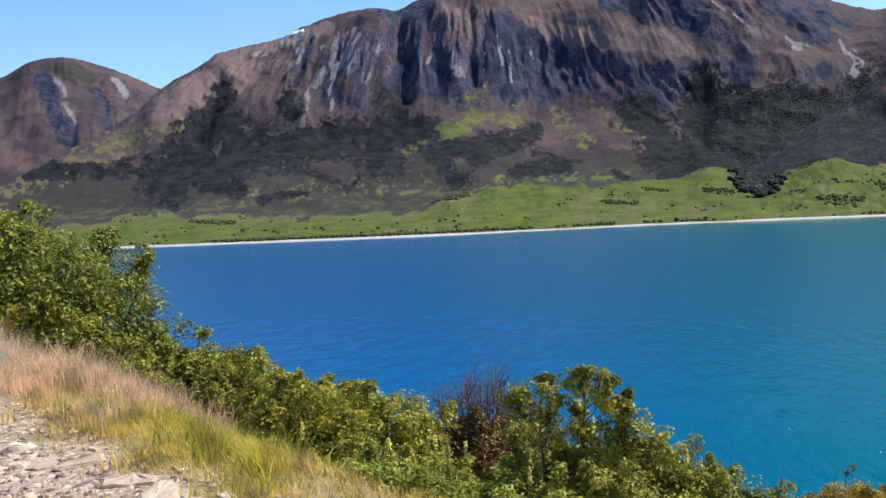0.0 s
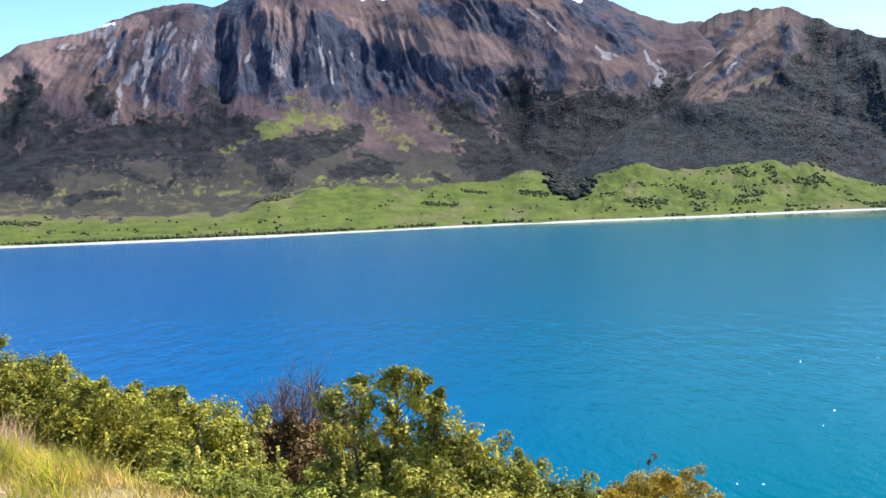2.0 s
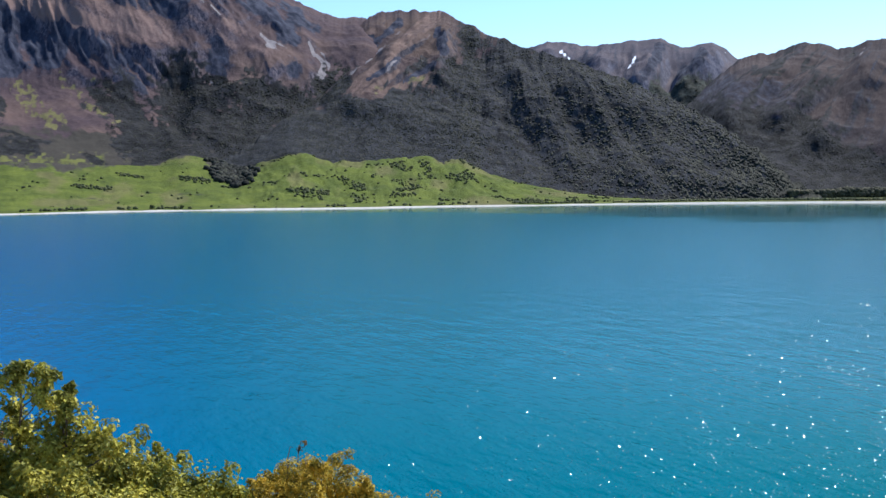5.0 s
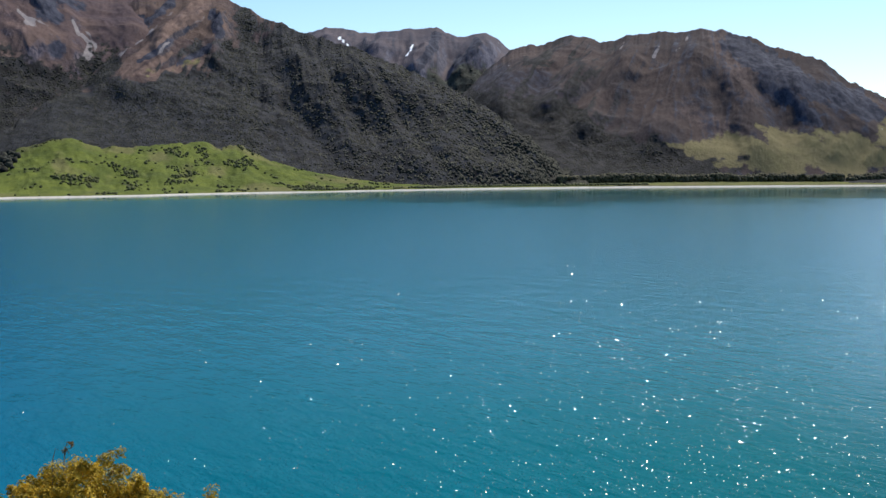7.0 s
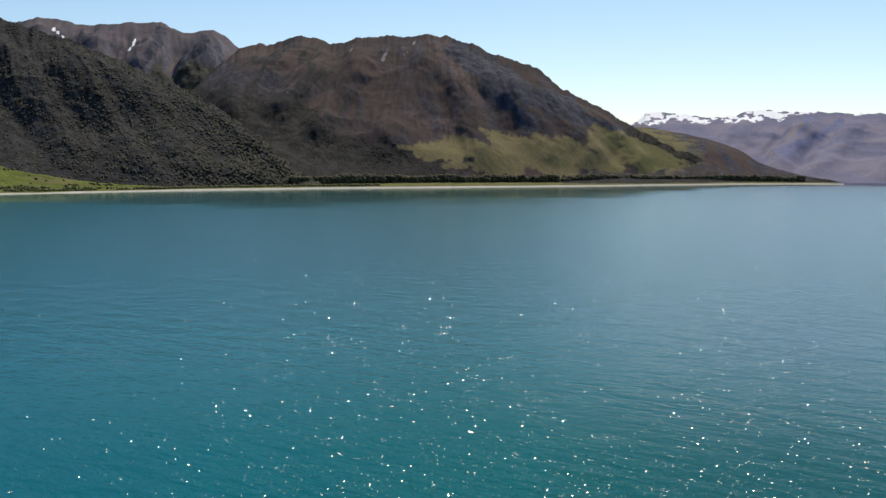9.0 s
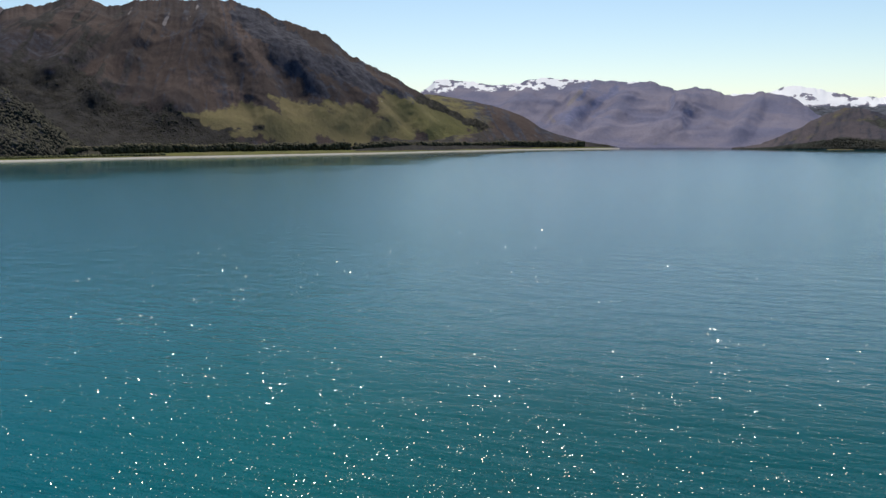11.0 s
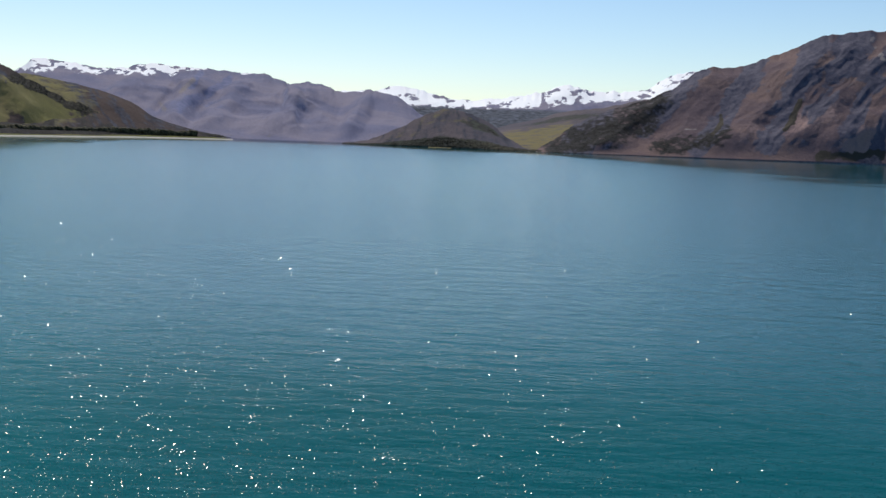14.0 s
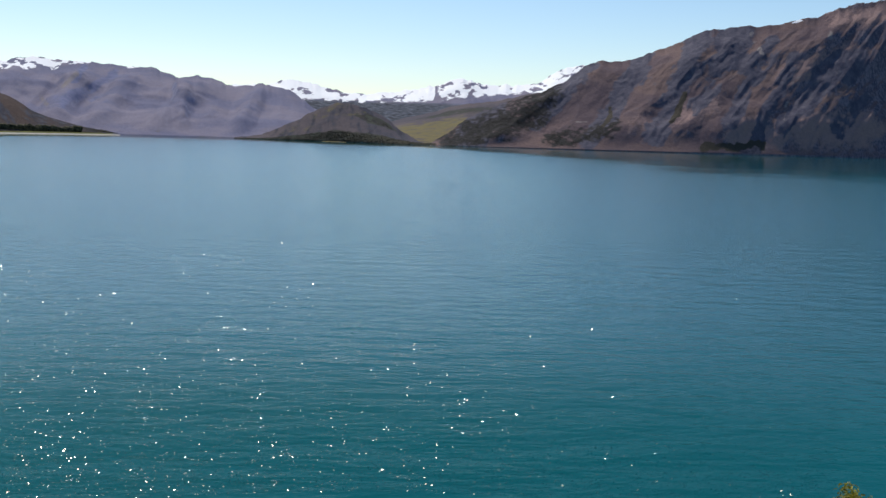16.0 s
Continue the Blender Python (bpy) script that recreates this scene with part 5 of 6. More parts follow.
DARK = "dense dark green bush at the edge of the bank"
OLIVE = "olive green leafy bush on the lakeside bank"
BRIGHT = "sunlit yellow-green bush on the grassy bank"
BROAD = "broad-leaved shrub with pale new leaves on the bank"
for row in (
    (-6.5, 17.5, 1.6, 2.0, "dark", DARK), (-3.6, 17, 1.3, 1.7, "dark", DARK), (-0.6, 16.6, -0.1, 1.5, "dark", DARK), (1.6, 16.4, -2.6, 1.15, "dark", DARK), (3.6, 16, -5.6, 0.8, "dark", DARK),
    (-4.2, 16.0, -2.6, 1.4, "bright", BRIGHT), (-0.8, 15.8, -4.0, 1.0, "bright", BRIGHT), (2.6, 15.4, -6.2, 0.8, "olive", OLIVE),
    (5.6, 16.2, -6.9, 0.8, "olive", OLIVE), (7.6, 16.2, -6.8, 0.9, "olive", OLIVE), (9.4, 15.6, -7.6, 0.75, "olive", OLIVE), (10.8, 14.6, -9.0, 0.7, "olive", OLIVE),
    (12.2, 13.6, -8.9, 0.85, "olive", OLIVE), (14.4, 12.8, -9.5, 0.9, "bright", BRIGHT), (16.4, 12.3, -9.9, 0.85, "bright", BRIGHT), (18.2, 11.9, -12.3, 0.5, "bright", BRIGHT),
    (15.2, 11.6, -12.0, 0.5, "olive", OLIVE), (18.0, 11.0, -13.0, 0.5, "olive", OLIVE),
    (20.6, 13.8, -11.5, 0.95, "brown", "withered reddish-brown bush on the bank"), (23.0, 13.8, -11.2, 1.0, "brown", "withered reddish-brown bush on the bank"),
):
    i = int(row[0] * 10 + 200)
    shrub(*row, seed=i, clumps=int(56 + 62 * row[3] ** 1.6), per=74, leaf=0.056 + 0.012 * (row[1] > 13) + 0.01 * (row[4] == "dark"), sprigs=0)
for row in (
    (25.4, 10.4, -13.2, 0.42, 1.0), (27.4, 10.4, -13.0, 0.5, 1.0), (29.6, 10.3, -12.8, 0.45, 1.0), (31.6, 10.3, -12.9, 0.5, 1.0), (29.4, 9.7, -14.2, 0.55, 1.0), (33.4, 10.3, -13.8, 0.6, 1.0), (35.4, 10.6, -14.6, 0.55, 1.0), (37.0, 10.9, -15.6, 0.5, 1.0), (24.2, 9.6, -14.8, 0.5, 1.0), (26.4, 9.0, -16.0, 0.5, 1.0), (31.5, 9.2, -15.6, 0.5, 1.0), (34.0, 9.6, -16.2, 0.5, 1.0),
):
    shrub(*row[:4], "broad" if row[0] < 33 else "olive", BROAD if row[0] < 33 else OLIVE, leaf=0.056, per=52, clumps=int(46 + 110 * row[3]), seed=int(row[0] * 10), slim=row[4])
for row in ((42.4, 21.4, -14.7, 1.1), (40.6, 21.4, -15.6, 0.95), (44.6, 21.6, -16.1, 0.95), (38.8, 21.2, -17.0, 0.7), (46.7, 21.8, -17.2, 0.8), (49.4, 22.0, -17.6, 0.22)):
    shrub(*row, "gold", "golden olive bush lower down the bank", leaf=0.075, per=66, clumps=int(40 + 70 * row[3]), seed=int(row[0] * 10))
shrub(139.7, 6.06, -15.75, 0.24, "olive", "olive green bush beside the lookout", leaf=0.026, per=110, clumps=130, seed=3)
shrub(142.2, 6.2, -15.7, 0.22, "gold", "golden olive bush beside the lookout", leaf=0.030, per=90, clumps=100, seed=4)
for row in ((15.2, 9.6, 0.42), (17.0, 9.2, 0.4), (18.8, 9.6, 0.45), (20.4, 9.3, 0.42), (21.8, 9.8, 0.4), (19.6, 10.4, 0.4), (22.8, 9.2, 0.38), (21.2, 8.7, 0.4), (16.2, 8.6, 0.35), (18.2, 8.5, 0.38), (23.6, 8.5, 0.36)):
    x, y = place(row[0], row[1])
    top = math.degrees(math.atan2(float(ground_z(x, y)) + 0.42 - EYE_Z, row[1]))
    shrub(row[0], row[1], top, row[2], "herb", "fresh green lupin leaves among the grass", leaf=0.05, per=40, clumps=34, seed=int(row[0] * 7))


def young_tree(bearing, distance, tip_bearing, tip, heads, kind, label, seed):
    """A thin stem with side branches, each ending in a head of leaves: bearing, elevation angle, radius."""
    rng = np.random.default_rng(seed)
    x, y = (float(k) for k in place(bearing, distance))
    z0 = float(ground_z(x, y)) - 0.04
    base = tagged(new("young_tree"), label, "tree")
    base.location = (x, y, z0)
    def at(b, e, r):
        px_, py_ = place(b, r)
        return Vector((float(px_) - x, float(py_) - y, EYE_Z + r * math.tan(radians(e + 0.25)) - z0))
    top = at(tip_bearing, tip, distance)
    stem = [Vector((0, 0, 0)), top * 0.35 + Vector((0.03, -0.02, 0)), top * 0.7 - Vector((0.02, 0, 0)), top]
    part("stem", limbs([(stem, [0.022, 0.017, 0.012, 0.006])], bark_mat, "stem"), base, "thin dark upright stem")
    cen, rad, paths = [], [], []
    for b, e, r in heads:
        c = at(b, e, distance + rng.uniform(-0.22, 0.22))
        f = min(0.95, max(0.25, c.z / max(top.z, 0.1) - 0.18))
        root = stem[0].lerp(top, f)
        paths.append(([root, root.lerp(c, 0.55) + Vector((0, 0, -0.03)), c], [0.009, 0.006, 0.003]))
        for k in range(7):
            o = rng.normal(size=3) * r * 0.6
            cen.append(np.array(c) + o)
            rad.append(r * rng.uniform(0.5, 1.0))
    part("framework", limbs(paths, bark_mat, "framework"), base, "thin grey-brown branches")
    v, f = leaf_cloud(np.array(cen), np.array(rad), 34, 0.052, rng, 0.5, 1.7)
    tagged(part("foliage", mesh_of("foliage", v, f, LEAVES[kind]), base), kind="stuff")
    return base


young_tree(25.4, 10.1, 25.5, -10.9, ((24.4, -10.88, 0.108), (25.48, -10.68, 0.118), (26.1, -11.49, 0.102), (24.58, -11.9, 0.134), (25.96, -12.56, 0.118), (25.06, -13.16, 0.14), (23.92, -12.98, 0.108), (26.34, -13.69, 0.086), (24.58, -14.4, 0.097), (25.72, -10.15, 0.054), (23.44, -14.31, 0.075)), 'broad', 'slender young tree with pale green leaves and a bare stem', 11)
young_tree(27.5, 10.1, 27.9, -10.9, ((27.6, -10.06, 0.102), (28.66, -10.08, 0.097), (29.19, -10.4, 0.054), (27.87, -10.76, 0.091), (28.82, -11.09, 0.07), (29.12, -11.53, 0.038), (27.44, -11.76, 0.07), (27.54, -12.58, 0.086), (27.64, -13.52, 0.108), (27.03, -14.38, 0.108), (27.65, -9.62, 0.048)), 'broad', 'young tree with a tufted leafy head above a thin neck', 11)
young_tree(29.9, 10.1, 30.0, -12.5, ((30.1, -10.98, 0.027), (30.06, -11.29, 0.032), (30.01, -11.67, 0.043), (29.93, -12.1, 0.054), (29.79, -12.6, 0.075), (28.96, -12.44, 0.118), (30.61, -12.85, 0.124), (31.61, -13.04, 0.097), (28.51, -13.46, 0.108), (29.94, -13.65, 0.145), (31.2, -14.08, 0.145), (32.3, -14.17, 0.097), (29.01, -14.76, 0.134), (30.6, -15.07, 0.156), (31.86, -15.3, 0.134)), 'broad', 'leafy young tree with one upright spire', 15)


# ---- bare twigs, a dead silver plant and stray sprigs ----
def bare_bush(bearing, distance, spread, height, count, mat, label, seed):
    rng = np.random.default_rng(seed)
    x, y = (float(k) for k in place(bearing, distance))
    base = tagged(new("bare_bush"), label, "bush")
    base.location = (x, y, float(ground_z(x, y)) - 0.05)
    stems, twigs = [], []
    for k in range(count):
        a, lean = rng.uniform(0, 2 * np.pi), rng.uniform(0.05, 1.0) ** 0.7 * spread
        hgt = height * (1 - 0.35 * (lean / spread) ** 2) * rng.uniform(0.8, 1.05)
        tip = Vector((lean * math.cos(a), lean * math.sin(a), hgt))
        mid = Vector((tip.x * 0.4, tip.y * 0.4, hgt * 0.55)) + Vector(rng.normal(size=3)) * 0.04
        r = (0.008 + 0.006 * rng.random()) * (0.4 if height < 0.5 else 1.0)
        stems.append(([Vector((tip.x * 0.05, tip.y * 0.05, 0)), mid, tip], [r * 1.6, r, r * 0.35]))
        for _ in range(6):
            f = rng.uniform(0.45, 0.95)
            p = mid.lerp(tip, f) if f > 0.3 else mid
            e = p + Vector((rng.normal() * 0.16, rng.normal() * 0.16, rng.uniform(0.08, 0.35)))
            twigs.append(([p, p.lerp(e, 0.5) + Vector(rng.normal(size=3)) * 0.02, e], [r * 0.5, r * 0.35, r * 0.2]))
    part("framework", limbs(stems, mat, "framework"), base)
    tagged(part("brushwood", limbs(twigs, mat, "brushwood"), base), kind="stuff")
    return base


silver_mat, nodes, links, bsdf = material("silvered_dead_wood")
n = noise_node(nodes, links, 25, 4, 0.7, nodes.new("ShaderNodeNewGeometry").outputs["Position"])
links.new(ramp_node(nodes, links, n, [(0.3, (0.34, 0.33, 0.31)), (0.7, (0.62, 0.61, 0.58))]), bsdf.inputs["Base Color"])
bsdf.inputs["Roughness"].default_value = 0.9
bare_bush(22.2, 14.2, 0.95, EYE_Z + 14.2 * math.tan(radians(-9.2)) - float(ground_z(*place(22.2, 14.2))), 90, twig_mat, "leafless purple-brown bush among withered leaves", 5)
bare_bush(-2.9, 11.6, 0.16, 0.34, 9, silver_mat, "silvered dead weed in the dry grass", 6)


def sprig(bearing, distance, top, drop, kind, label, bend, seed, bushy=5):
    """One long shoot that stands out of the bushes, with leaves at its end."""
    rng = np.random.default_rng(seed)
    x, y = (float(k) for k in place(bearing, distance))
    z = EYE_Z + distance * math.tan(radians(top))
    z0 = float(ground_z(x, y))
    b = radians(bearing)
    side = Vector((math.cos(b), -math.sin(b), 0))
    base = tagged(new("shoot"), label, "shoot")
    base.location = (x, y, z0 - 0.03)
    h = z - z0
    pts = [Vector((0, 0, 0)) - side * bend, Vector((0, 0, h * 0.6)) - side * bend * 0.9, Vector((0, 0, h * 0.92)) - side * bend * 0.5, Vector((0, 0, h)), side * bend * 0.5 + Vector((0, 0, h - 0.04))]
    part("stem", limbs([(pts, [0.016, 0.012, 0.008, 0.006, 0.004])], bark_mat, "stem"), base, "thin brown stem")
    if bushy:
        cen = np.array([tuple(pts[2].lerp(pts[4], f)) for f in np.linspace(0.2, 1, bushy)])
        v, f = leaf_cloud(cen, np.full(bushy, drop), 26, 0.07, rng)
        tagged(part("leaves", mesh_of("leaves", v, f, LEAVES[kind]), base), kind="stuff")


sprig(7.1, 16.4, -6.25, 0.10, "olive", "leafy shoot standing above the bushes", 0.12, 3)
sprig(9.7, 15.6, -7.4, 0.10, "olive", "leafy shoot standing above the bushes", 0.2, 4)
sprig(4.7, 15.9, -6.3, 0.08, "olive", "leafy shoot standing above the bushes", 0.05, 5)
sprig(16.0, 12.4, -9.5, 0.08, "dark", "leafy shoot standing above the bushes", 0.02, 6)
sprig(12.0, 13.6, -8.75, 0.07, "olive", "leafy shoot standing above the bushes", 0.1, 7)
sprig(29.9, 10.1, -10.7, 0.05, "broad", "upright leafy shoot of the shrub", 0.02, 8, 7)
sprig(44.0, 21.5, -14.95, 0.13, "gold", "arching leafy shoot over the water", 0.5, 9, 6)
sprig(41.3, 21.4, -14.6, 0.05, "gold", "bare upright twig above the bush", 0.1, 10, 0)
sprig(41.9, 21.4, -14.35, 0.05, "brown", "thin twig with a dry leaf tip", 0.12, 11, 2)
sprig(49.3, 22.0, -17.3, 0.16, "gold", "leafy shoot over the water", 0.1, 12, 3)

# ---- lupins ----
petal_mat = leaf_material("pale_yellow_petals", (0.70, 0.58, 0.12), (0.85, 0.78, 0.30), 0.3)


def lupin(bearing, distance, height, seed):
    rng = np.random.default_rng(seed)
    x, y = (float(k) for k in place(bearing, distance))
    base = tagged(new("lupin"), "tree lupin spike with pale yellow flowers in the grass", "flower", "lupins on the bank")
    base.location = (x, y, float(ground_z(x, y)) - 0.02)
    lean = Vector((rng.normal() * 0.05, rng.normal() * 0.05, 0))
    part("stem", limbs([([Vector((0, 0, 0)), lean * 0.5 + Vector((0, 0, height * 0.6)), lean + Vector((0, 0, height))], [0.008, 0.006, 0.004])], LEAVES["herb"], "stem"), base)
    k = np.linspace(0, 1, 9)
    cen = np.stack([lean.x + 0 * k, lean.y + 0 * k, height - 0.13 + 0.13 * k], 1)
    v, f = leaf_cloud(cen, 0.02 * (1.15 - k), 8, 0.022, rng, 0.2, 1.2)
    tagged(part("flower_spike", mesh_of("flower_spike", v, f, petal_mat), base, "pale yellow petals"), kind="stuff")
    cen = np.array([(rng.normal() * 0.07, rng.normal() * 0.07, height * h) for h in (0.3, 0.42, 0.54, 0.66)])
    v, f = leaf_cloud(cen, np.full(4, 0.07), 12, 0.05, rng)
    tagged(part("leaves", mesh_of("leaves", v, f, LEAVES["herb"]), base), kind="stuff")


for i, (b, r, hgt) in enumerate(((20.5, 9.6, 0.66), (21.3, 9.9, 0.74), (24.8, 9.5, 0.66), (25.4, 9.5, 0.7), (17.2, 9.2, 0.6), (12.6, 11.2, 0.6), (33.0, 10.2, 1.28), (34.1, 10.4, 1.22), (34.5, 10.5, 1.2), (19.4, 8.9, 0.7))):
    lupin(b, r, hgt, 60 + i)


# ---- grasses ----
def grass_stuff(name, spots, per, low, high, width, lean, mat, label, seed):
    rng = np.random.default_rng(seed)
    n = len(spots) * per
    c = np.repeat(spots, per, 0) + rng.normal(size=(n, 2)) * 0.09
    z = ground_z(c[:, 0], c[:, 1]) - 0.02
    hgt = rng.uniform(low, high, n) * np.repeat(rng.uniform(0.65, 1.2, len(spots)), per)
    a = rng.uniform(0, 2 * np.pi, n)
    d = np.stack([np.cos(a), np.sin(a)], 1) * (rng.uniform(0.1, 1, n) * lean * hgt)[:, None] + np.array([-0.10, 0.04]) * hgt[:, None]
    b2 = rng.uniform(0, 2 * np.pi, n)
    w = np.stack([np.cos(b2), np.sin(b2)], 1) * (width * rng.uniform(0.6, 1.3, n))[:, None]
    base, midp, tip = c, c + d * 0.35, c + d
    def up(p, h):
        return np.concatenate([p, (z + h)[:, None]], 1)
    v = np.stack([up(base - w, 0 * hgt), up(base + w, 0 * hgt), up(midp + w * 0.8, hgt * 0.6), up(midp - w * 0.8, hgt * 0.6), up(tip, hgt)], 1)
    quads = np.array([[0, 1, 2], [0, 2, 3], [3, 2, 4]])[None] + (np.arange(n) * 5)[:, None, None]
    ob = new(name, mesh_of(name, v.reshape(-1, 3), quads.reshape(-1, 3), mat))
    return tagged(ob, label, "grass", kind="stuff")


def spread_spots(count, s_lo, s_hi, y_lo, y_hi, seed, keep=None):
    """Places on the bank between two distances from the roadside edge."""
    rng = np.random.default_rng(seed)
    s, al = rng.uniform(s_lo, s_hi, count), rng.uniform(y_lo, y_hi, count)
    x = s * math.sin(EDGE) - al * math.cos(EDGE)
    y = s * math.cos(EDGE) + al * math.sin(EDGE)
    p = np.stack([x, y], 1)
    if keep:
        p = p[keep(s, al, x, y, rng)]
    return p


green_blade = leaf_material("green_grass_blades", (0.25, 0.255, 0.02), (0.66, 0.60, 0.07), 0.5)
straw_blade = leaf_material("straw_grass_blades", (0.50, 0.33, 0.10), (0.86, 0.62, 0.25), 0.5)
russet_blade = leaf_material("russet_dry_grass", (0.58, 0.36, 0.22), (0.94, 0.70, 0.50), 0.5)


def patchy(scale, level, seed):
    return lambda s, al, x, y, rng: (s > 2.95 + 0.45 * fbm(x * 1.5, y * 1.5, 3, 3)) & (fbm(x * scale, y * scale, 3, seed) + rng.uniform(-0.25, 0.25, len(x)) > level)


grass_stuff("green_grass", spread_spots(5200, 2.0, 7.6, 3.0, 15, 21, patchy(1.1, 0.1, 5)), 16, 0.07, 0.25, 0.0036, 0.95, green_blade, "long green grass on the bank", 31)
grass_stuff("straw_grass", spread_spots(7400, 2.0, 6.4, 3.0, 16, 22, patchy(0.6, 0.0, 6)), 14, 0.05, 0.2, 0.0032, 1.1, straw_blade, "bleached straw grass on the bank", 32)
grass_stuff("russet_grass", spread_spots(4200, 2.9, 5.6, 8.0, 16, 23, lambda s, al, x, y, rng: (np.degrees(np.arctan2(x, y)) < 8 + rng.normal(size=len(x)) * 2) & (fbm(x * 0.8, y * 0.8, 3, 19) > -0.1)), 12, 0.08, 0.34, 0.003, 0.9, russet_blade, "russet dry seeding grass on the bank", 33)
grass_stuff("short_grass", spread_spots(5200, 2.5, 6.4, 3.0, 15, 26, lambda s, al, x, y, rng: s > 2.8 + 0.45 * fbm(x * 1.5, y * 1.5, 3, 3)), 7, 0.04, 0.13, 0.0036, 1.3, straw_blade, "short dry grass under the long stalks", 35)
grass_stuff("edge_tufts", spread_spots(300, 0.6, 2.9, 3.0, 12, 24, lambda s, al, x, y, rng: fbm(x * 1.1, y * 1.1, 3, 9) > 0.12), 14, 0.05, 0.16, 0.005, 0.9, straw_blade, "short dry tufts at the edge of the gravel", 34)

grass_stuff("tall_russet_grass", spread_spots(1700, 3.5, 5.5, 9.5, 16, 27, lambda s, al, x, y, rng: (np.degrees(np.arctan2(x, y)) < 6 + rng.normal(size=len(x)) * 2) & (fbm(x * 0.7, y * 0.7, 3, 29) > -0.2)), 11, 0.25, 0.62, 0.0032, 0.8, russet_blade, "pinkish dry seed heads in front of the bushes", 36)

# ---- gravel and pale slabs ----
def stone_material(name, dark, light):
    m, nodes, links, bsdf = material(name)
    geo = nodes.new("ShaderNodeNewGeometry")
    info = nodes.new("ShaderNodeObjectInfo")
    n1, n2 = noise_node(nodes, links, 6, 6, 0.65, geo.outputs["Position"]), noise_node(nodes, links, 40, 4, 0.7, geo.outputs["Position"])
    tone = math_node(nodes, links, "FRACT", math_node(nodes, links, "ADD", info.outputs["Random"], geo.outputs["Random Per Island"]))
    col = mix_node(nodes, links, tone, dark, light)
    col = mix_node(nodes, links, 0.6, col, ramp_node(nodes, links, n1, [(0.3, (0.55, 0.5, 0.42)), (0.65, (1.0, 1.0, 1.0))]), "MULTIPLY")
    col = mix_node(nodes, links, 0.35, col, ramp_node(nodes, links, n2, [(0.35, (0.5, 0.5, 0.5)), (0.65, (1.0, 1.0, 1.0))]), "MULTIPLY")
    links.new(col, bsdf.inputs["Base Color"])
    bsdf.inputs["Roughness"].default_value = 0.9
    bump_node(nodes, links, bsdf, n2, 0.5, 0.01)
    return m


stone_mat = stone_material("pale_schist_stone", (0.16, 0.095, 0.06), (0.84, 0.64, 0.47))
slab_mat = stone_material("bleached_schist_slab", (0.54, 0.40, 0.28), (0.80, 0.64, 0.47))


def slab(bearing, distance, a, b, c, turn, seed):
    """A flat, angular piece of broken schist half sunk in the gravel."""
    rng = np.random.default_rng(seed)
    bm = bmesh.new()
    for k in range(18):
        t, w = rng.uniform(0, 2 * math.pi), rng.uniform(0.62, 1.0)
        top = k % 3 > 0
        bm.verts.new((a * w * math.cos(t) * (0.86 if top else 1), b * w * math.sin(t) * (0.86 if top else 1), (c * (0.75 + 0.35 * rng.random()) + 0.25 * c * math.cos(t - seed)) if top else -c))
    bmesh.ops.convex_hull(bm, input=bm.verts)
    for v in [v for v in bm.verts if not v.link_faces]:
        bm.verts.remove(v)
    bmesh.ops.bevel(bm, geom=bm.edges[:], offset=c * 0.14, segments=1, affect="EDGES", clamp_overlap=True)
    bmesh.ops.triangulate(bm, faces=bm.faces[:])
    bmesh.ops.subdivide_edges(bm, edges=bm.edges[:], cuts=2)
    for v in bm.verts:
        p = v.co * 9 + Vector((seed, 0, 0))
        v.co.z += 0.10 * c * math.floor(3 * noise.noise(p * 0.8))
        v.co += Vector(noise.noise_vector(p * 0.7)) * 0.014 + Vector(noise.noise_vector(p * 2.2)) * 0.010
    me = bpy.data.meshes.new("rock_slab")
    bm.to_mesh(me)
    bm.free()
    me.materials.append(slab_mat)
    ob = tagged(new("rock_slab", me), "pale broken schist slab at the edge of the gravel", "rock", "slabs along the roadside")
    x, y = (float(k) for k in place(bearing, distance))
    ob.matrix_world = pose(x, y, float(ground_z(x, y)) - c * 0.45, rng.uniform(-7, 7), rng.uniform(-7, 7), turn)


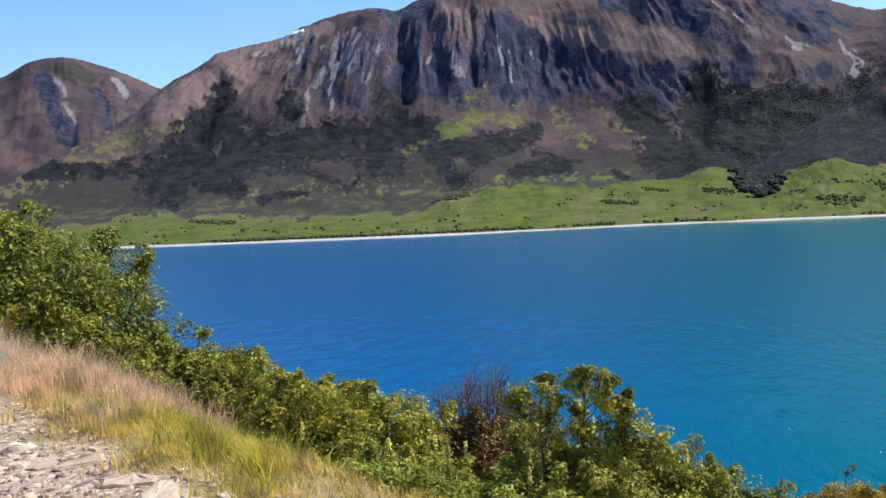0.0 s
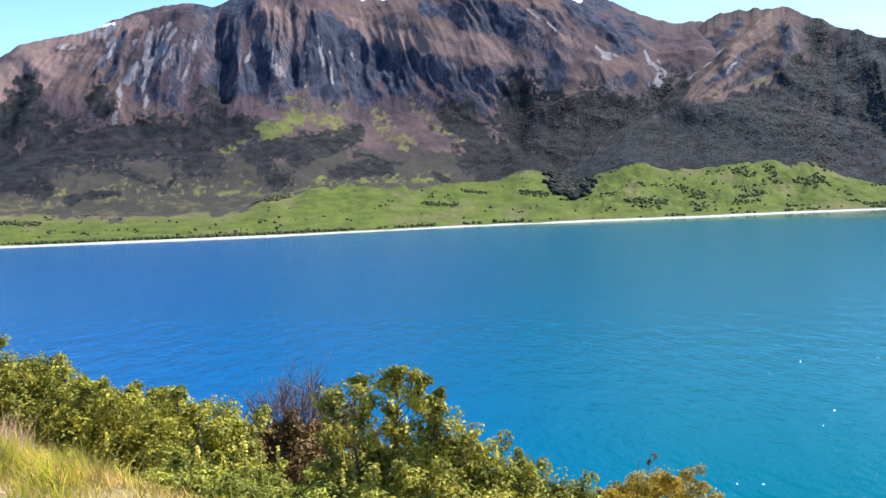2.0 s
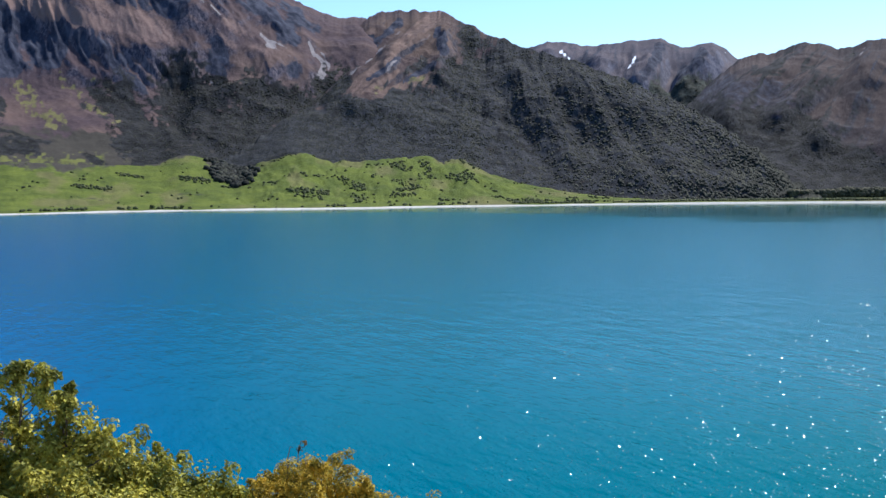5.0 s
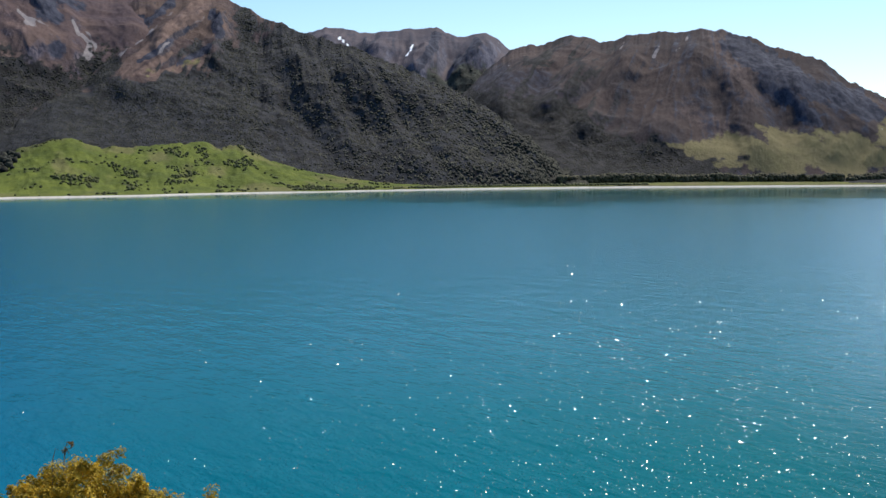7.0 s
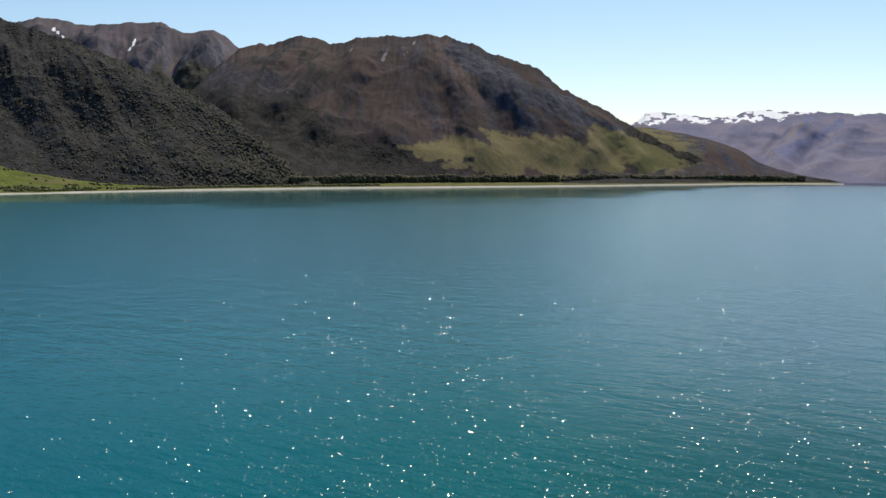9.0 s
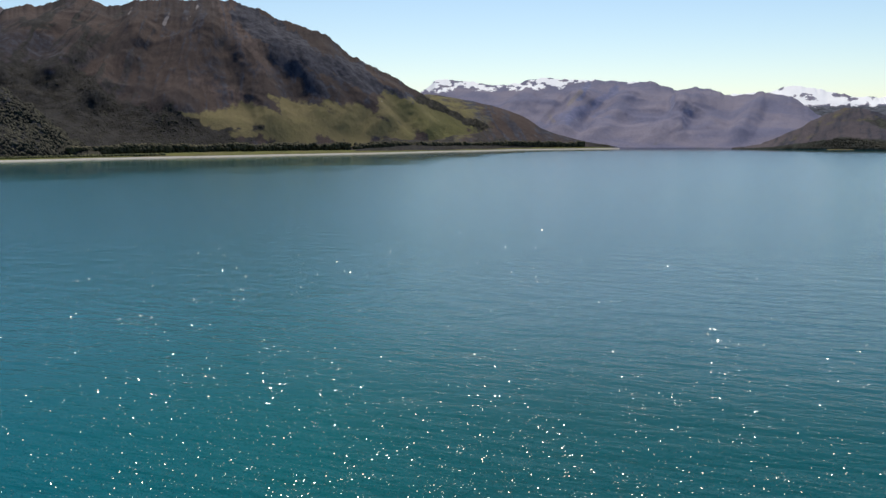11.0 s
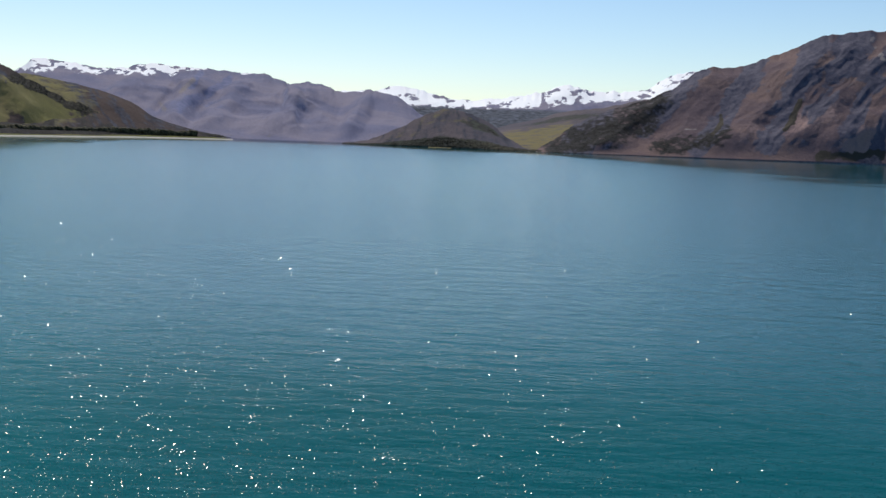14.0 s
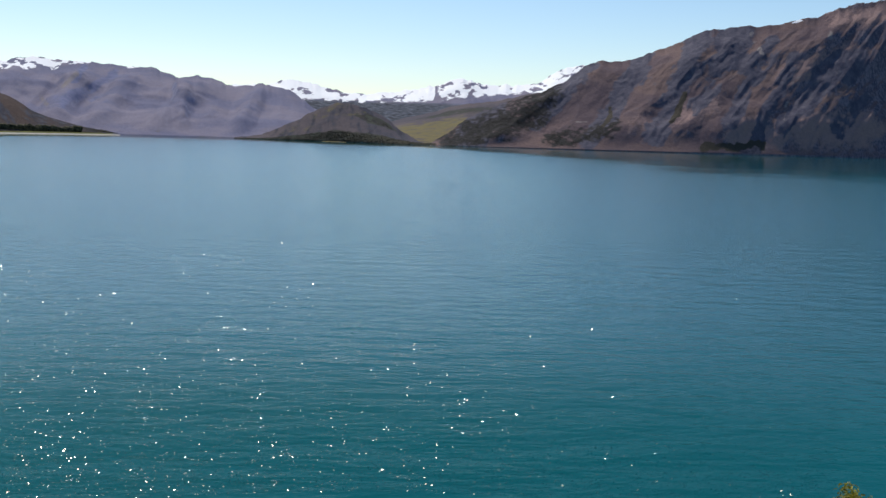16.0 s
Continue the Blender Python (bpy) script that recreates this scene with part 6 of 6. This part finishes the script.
for i, row in enumerate(((1.4, 7.7, 0.34, 0.24, 0.06, 10), (-0.4, 7.9, 0.28, 0.2, 0.04, 40), (3.8, 6.75, 0.30, 0.2, 0.07, 25), (2.6, 6.95, 0.22, 0.16, 0.05, 80), (5.2, 6.3, 0.24, 0.18, 0.08, 60), (5.9, 5.95, 0.24, 0.17, 0.07, 15), (7.3, 6.0, 0.22, 0.17, 0.09, 70), (8.1, 5.7, 0.2, 0.15, 0.08, 35),
                         (6.6, 5.6, 0.26, 0.17, 0.06, 5), (4.6, 5.9, 0.18, 0.13, 0.05, 45), (-2.0, 5.4, 0.32, 0.18, 0.035, 5), (9.0, 5.4, 0.15, 0.12, 0.07, 10), (8.6, 6.0, 0.12, 0.1, 0.07, 80),
                         (-1.6, 8.4, 0.2, 0.13, 0.04, 20), (7.8, 5.3, 0.18, 0.12, 0.06, 30), (2.0, 8.1, 0.13, 0.1, 0.05, 15))):
    slab(row[0], row[1], row[2] * 0.78, row[3] * 0.78, row[4] * 1.1, row[5], seed=i + 2)

bank = bpy.data.objects["bank"]
STONES = []
for k in range(7):
    rng = np.random.default_rng(500 + k)
    shape = ICO_V * (1 + 0.3 * rng.uniform(-1, 1, (12, 1))) * np.array([1.0, 0.75, 0.45])
    STONES.append(mesh_of("stone", shape, ICO_F, stone_mat))
rng = np.random.default_rng(77)
spots = spread_spots(300, -1.2, 2.5, 4.2, 10.5, 78)
for x, y in spots:
    ob = new("stone", STONES[int(rng.integers(7))])
    ob.parent = bank
    k = 0.018 + 0.04 * rng.random() ** 2.5
    ob.matrix_world = pose(x, y, float(ground_z(x, y)) + k * 0.12, 0, 0, rng.uniform(0, 360)) @ Matrix.Scale(k, 4)
n = 15000
spots = spread_spots(n, -1.6, 2.95, 4.0, 11.5, 79)
size = 0.009 + 0.034 * rng.random(n) ** 2.2
chip = OCTA_V * np.array([1, 1, 0.7])
shape = chip[None] * (1 + 0.4 * rng.uniform(-1, 1, (n, 6, 3))) * size[:, None, None] * rng.uniform(0.5, 1.2, (n, 1, 3)) * np.array([1, 1, 0.6])
spin = rng.uniform(0, 2 * np.pi, (n, 1))
shape = np.stack([shape[..., 0] * np.cos(spin) - shape[..., 1] * np.sin(spin), shape[..., 0] * np.sin(spin) + shape[..., 1] * np.cos(spin), shape[..., 2]], -1)
verts = shape + np.concatenate([spots, (ground_z(spots[:, 0], spots[:, 1]) + size * 0.1)[:, None]], 1)[:, None]
faces = OCTA_F[None] + (np.arange(n) * 6)[:, None, None]
ob = part("gravel", mesh_of("gravel", verts.reshape(-1, 3), faces.reshape(-1, 3), stone_mat), bank, "loose grey and white gravel")
tagged(ob, kind="stuff")
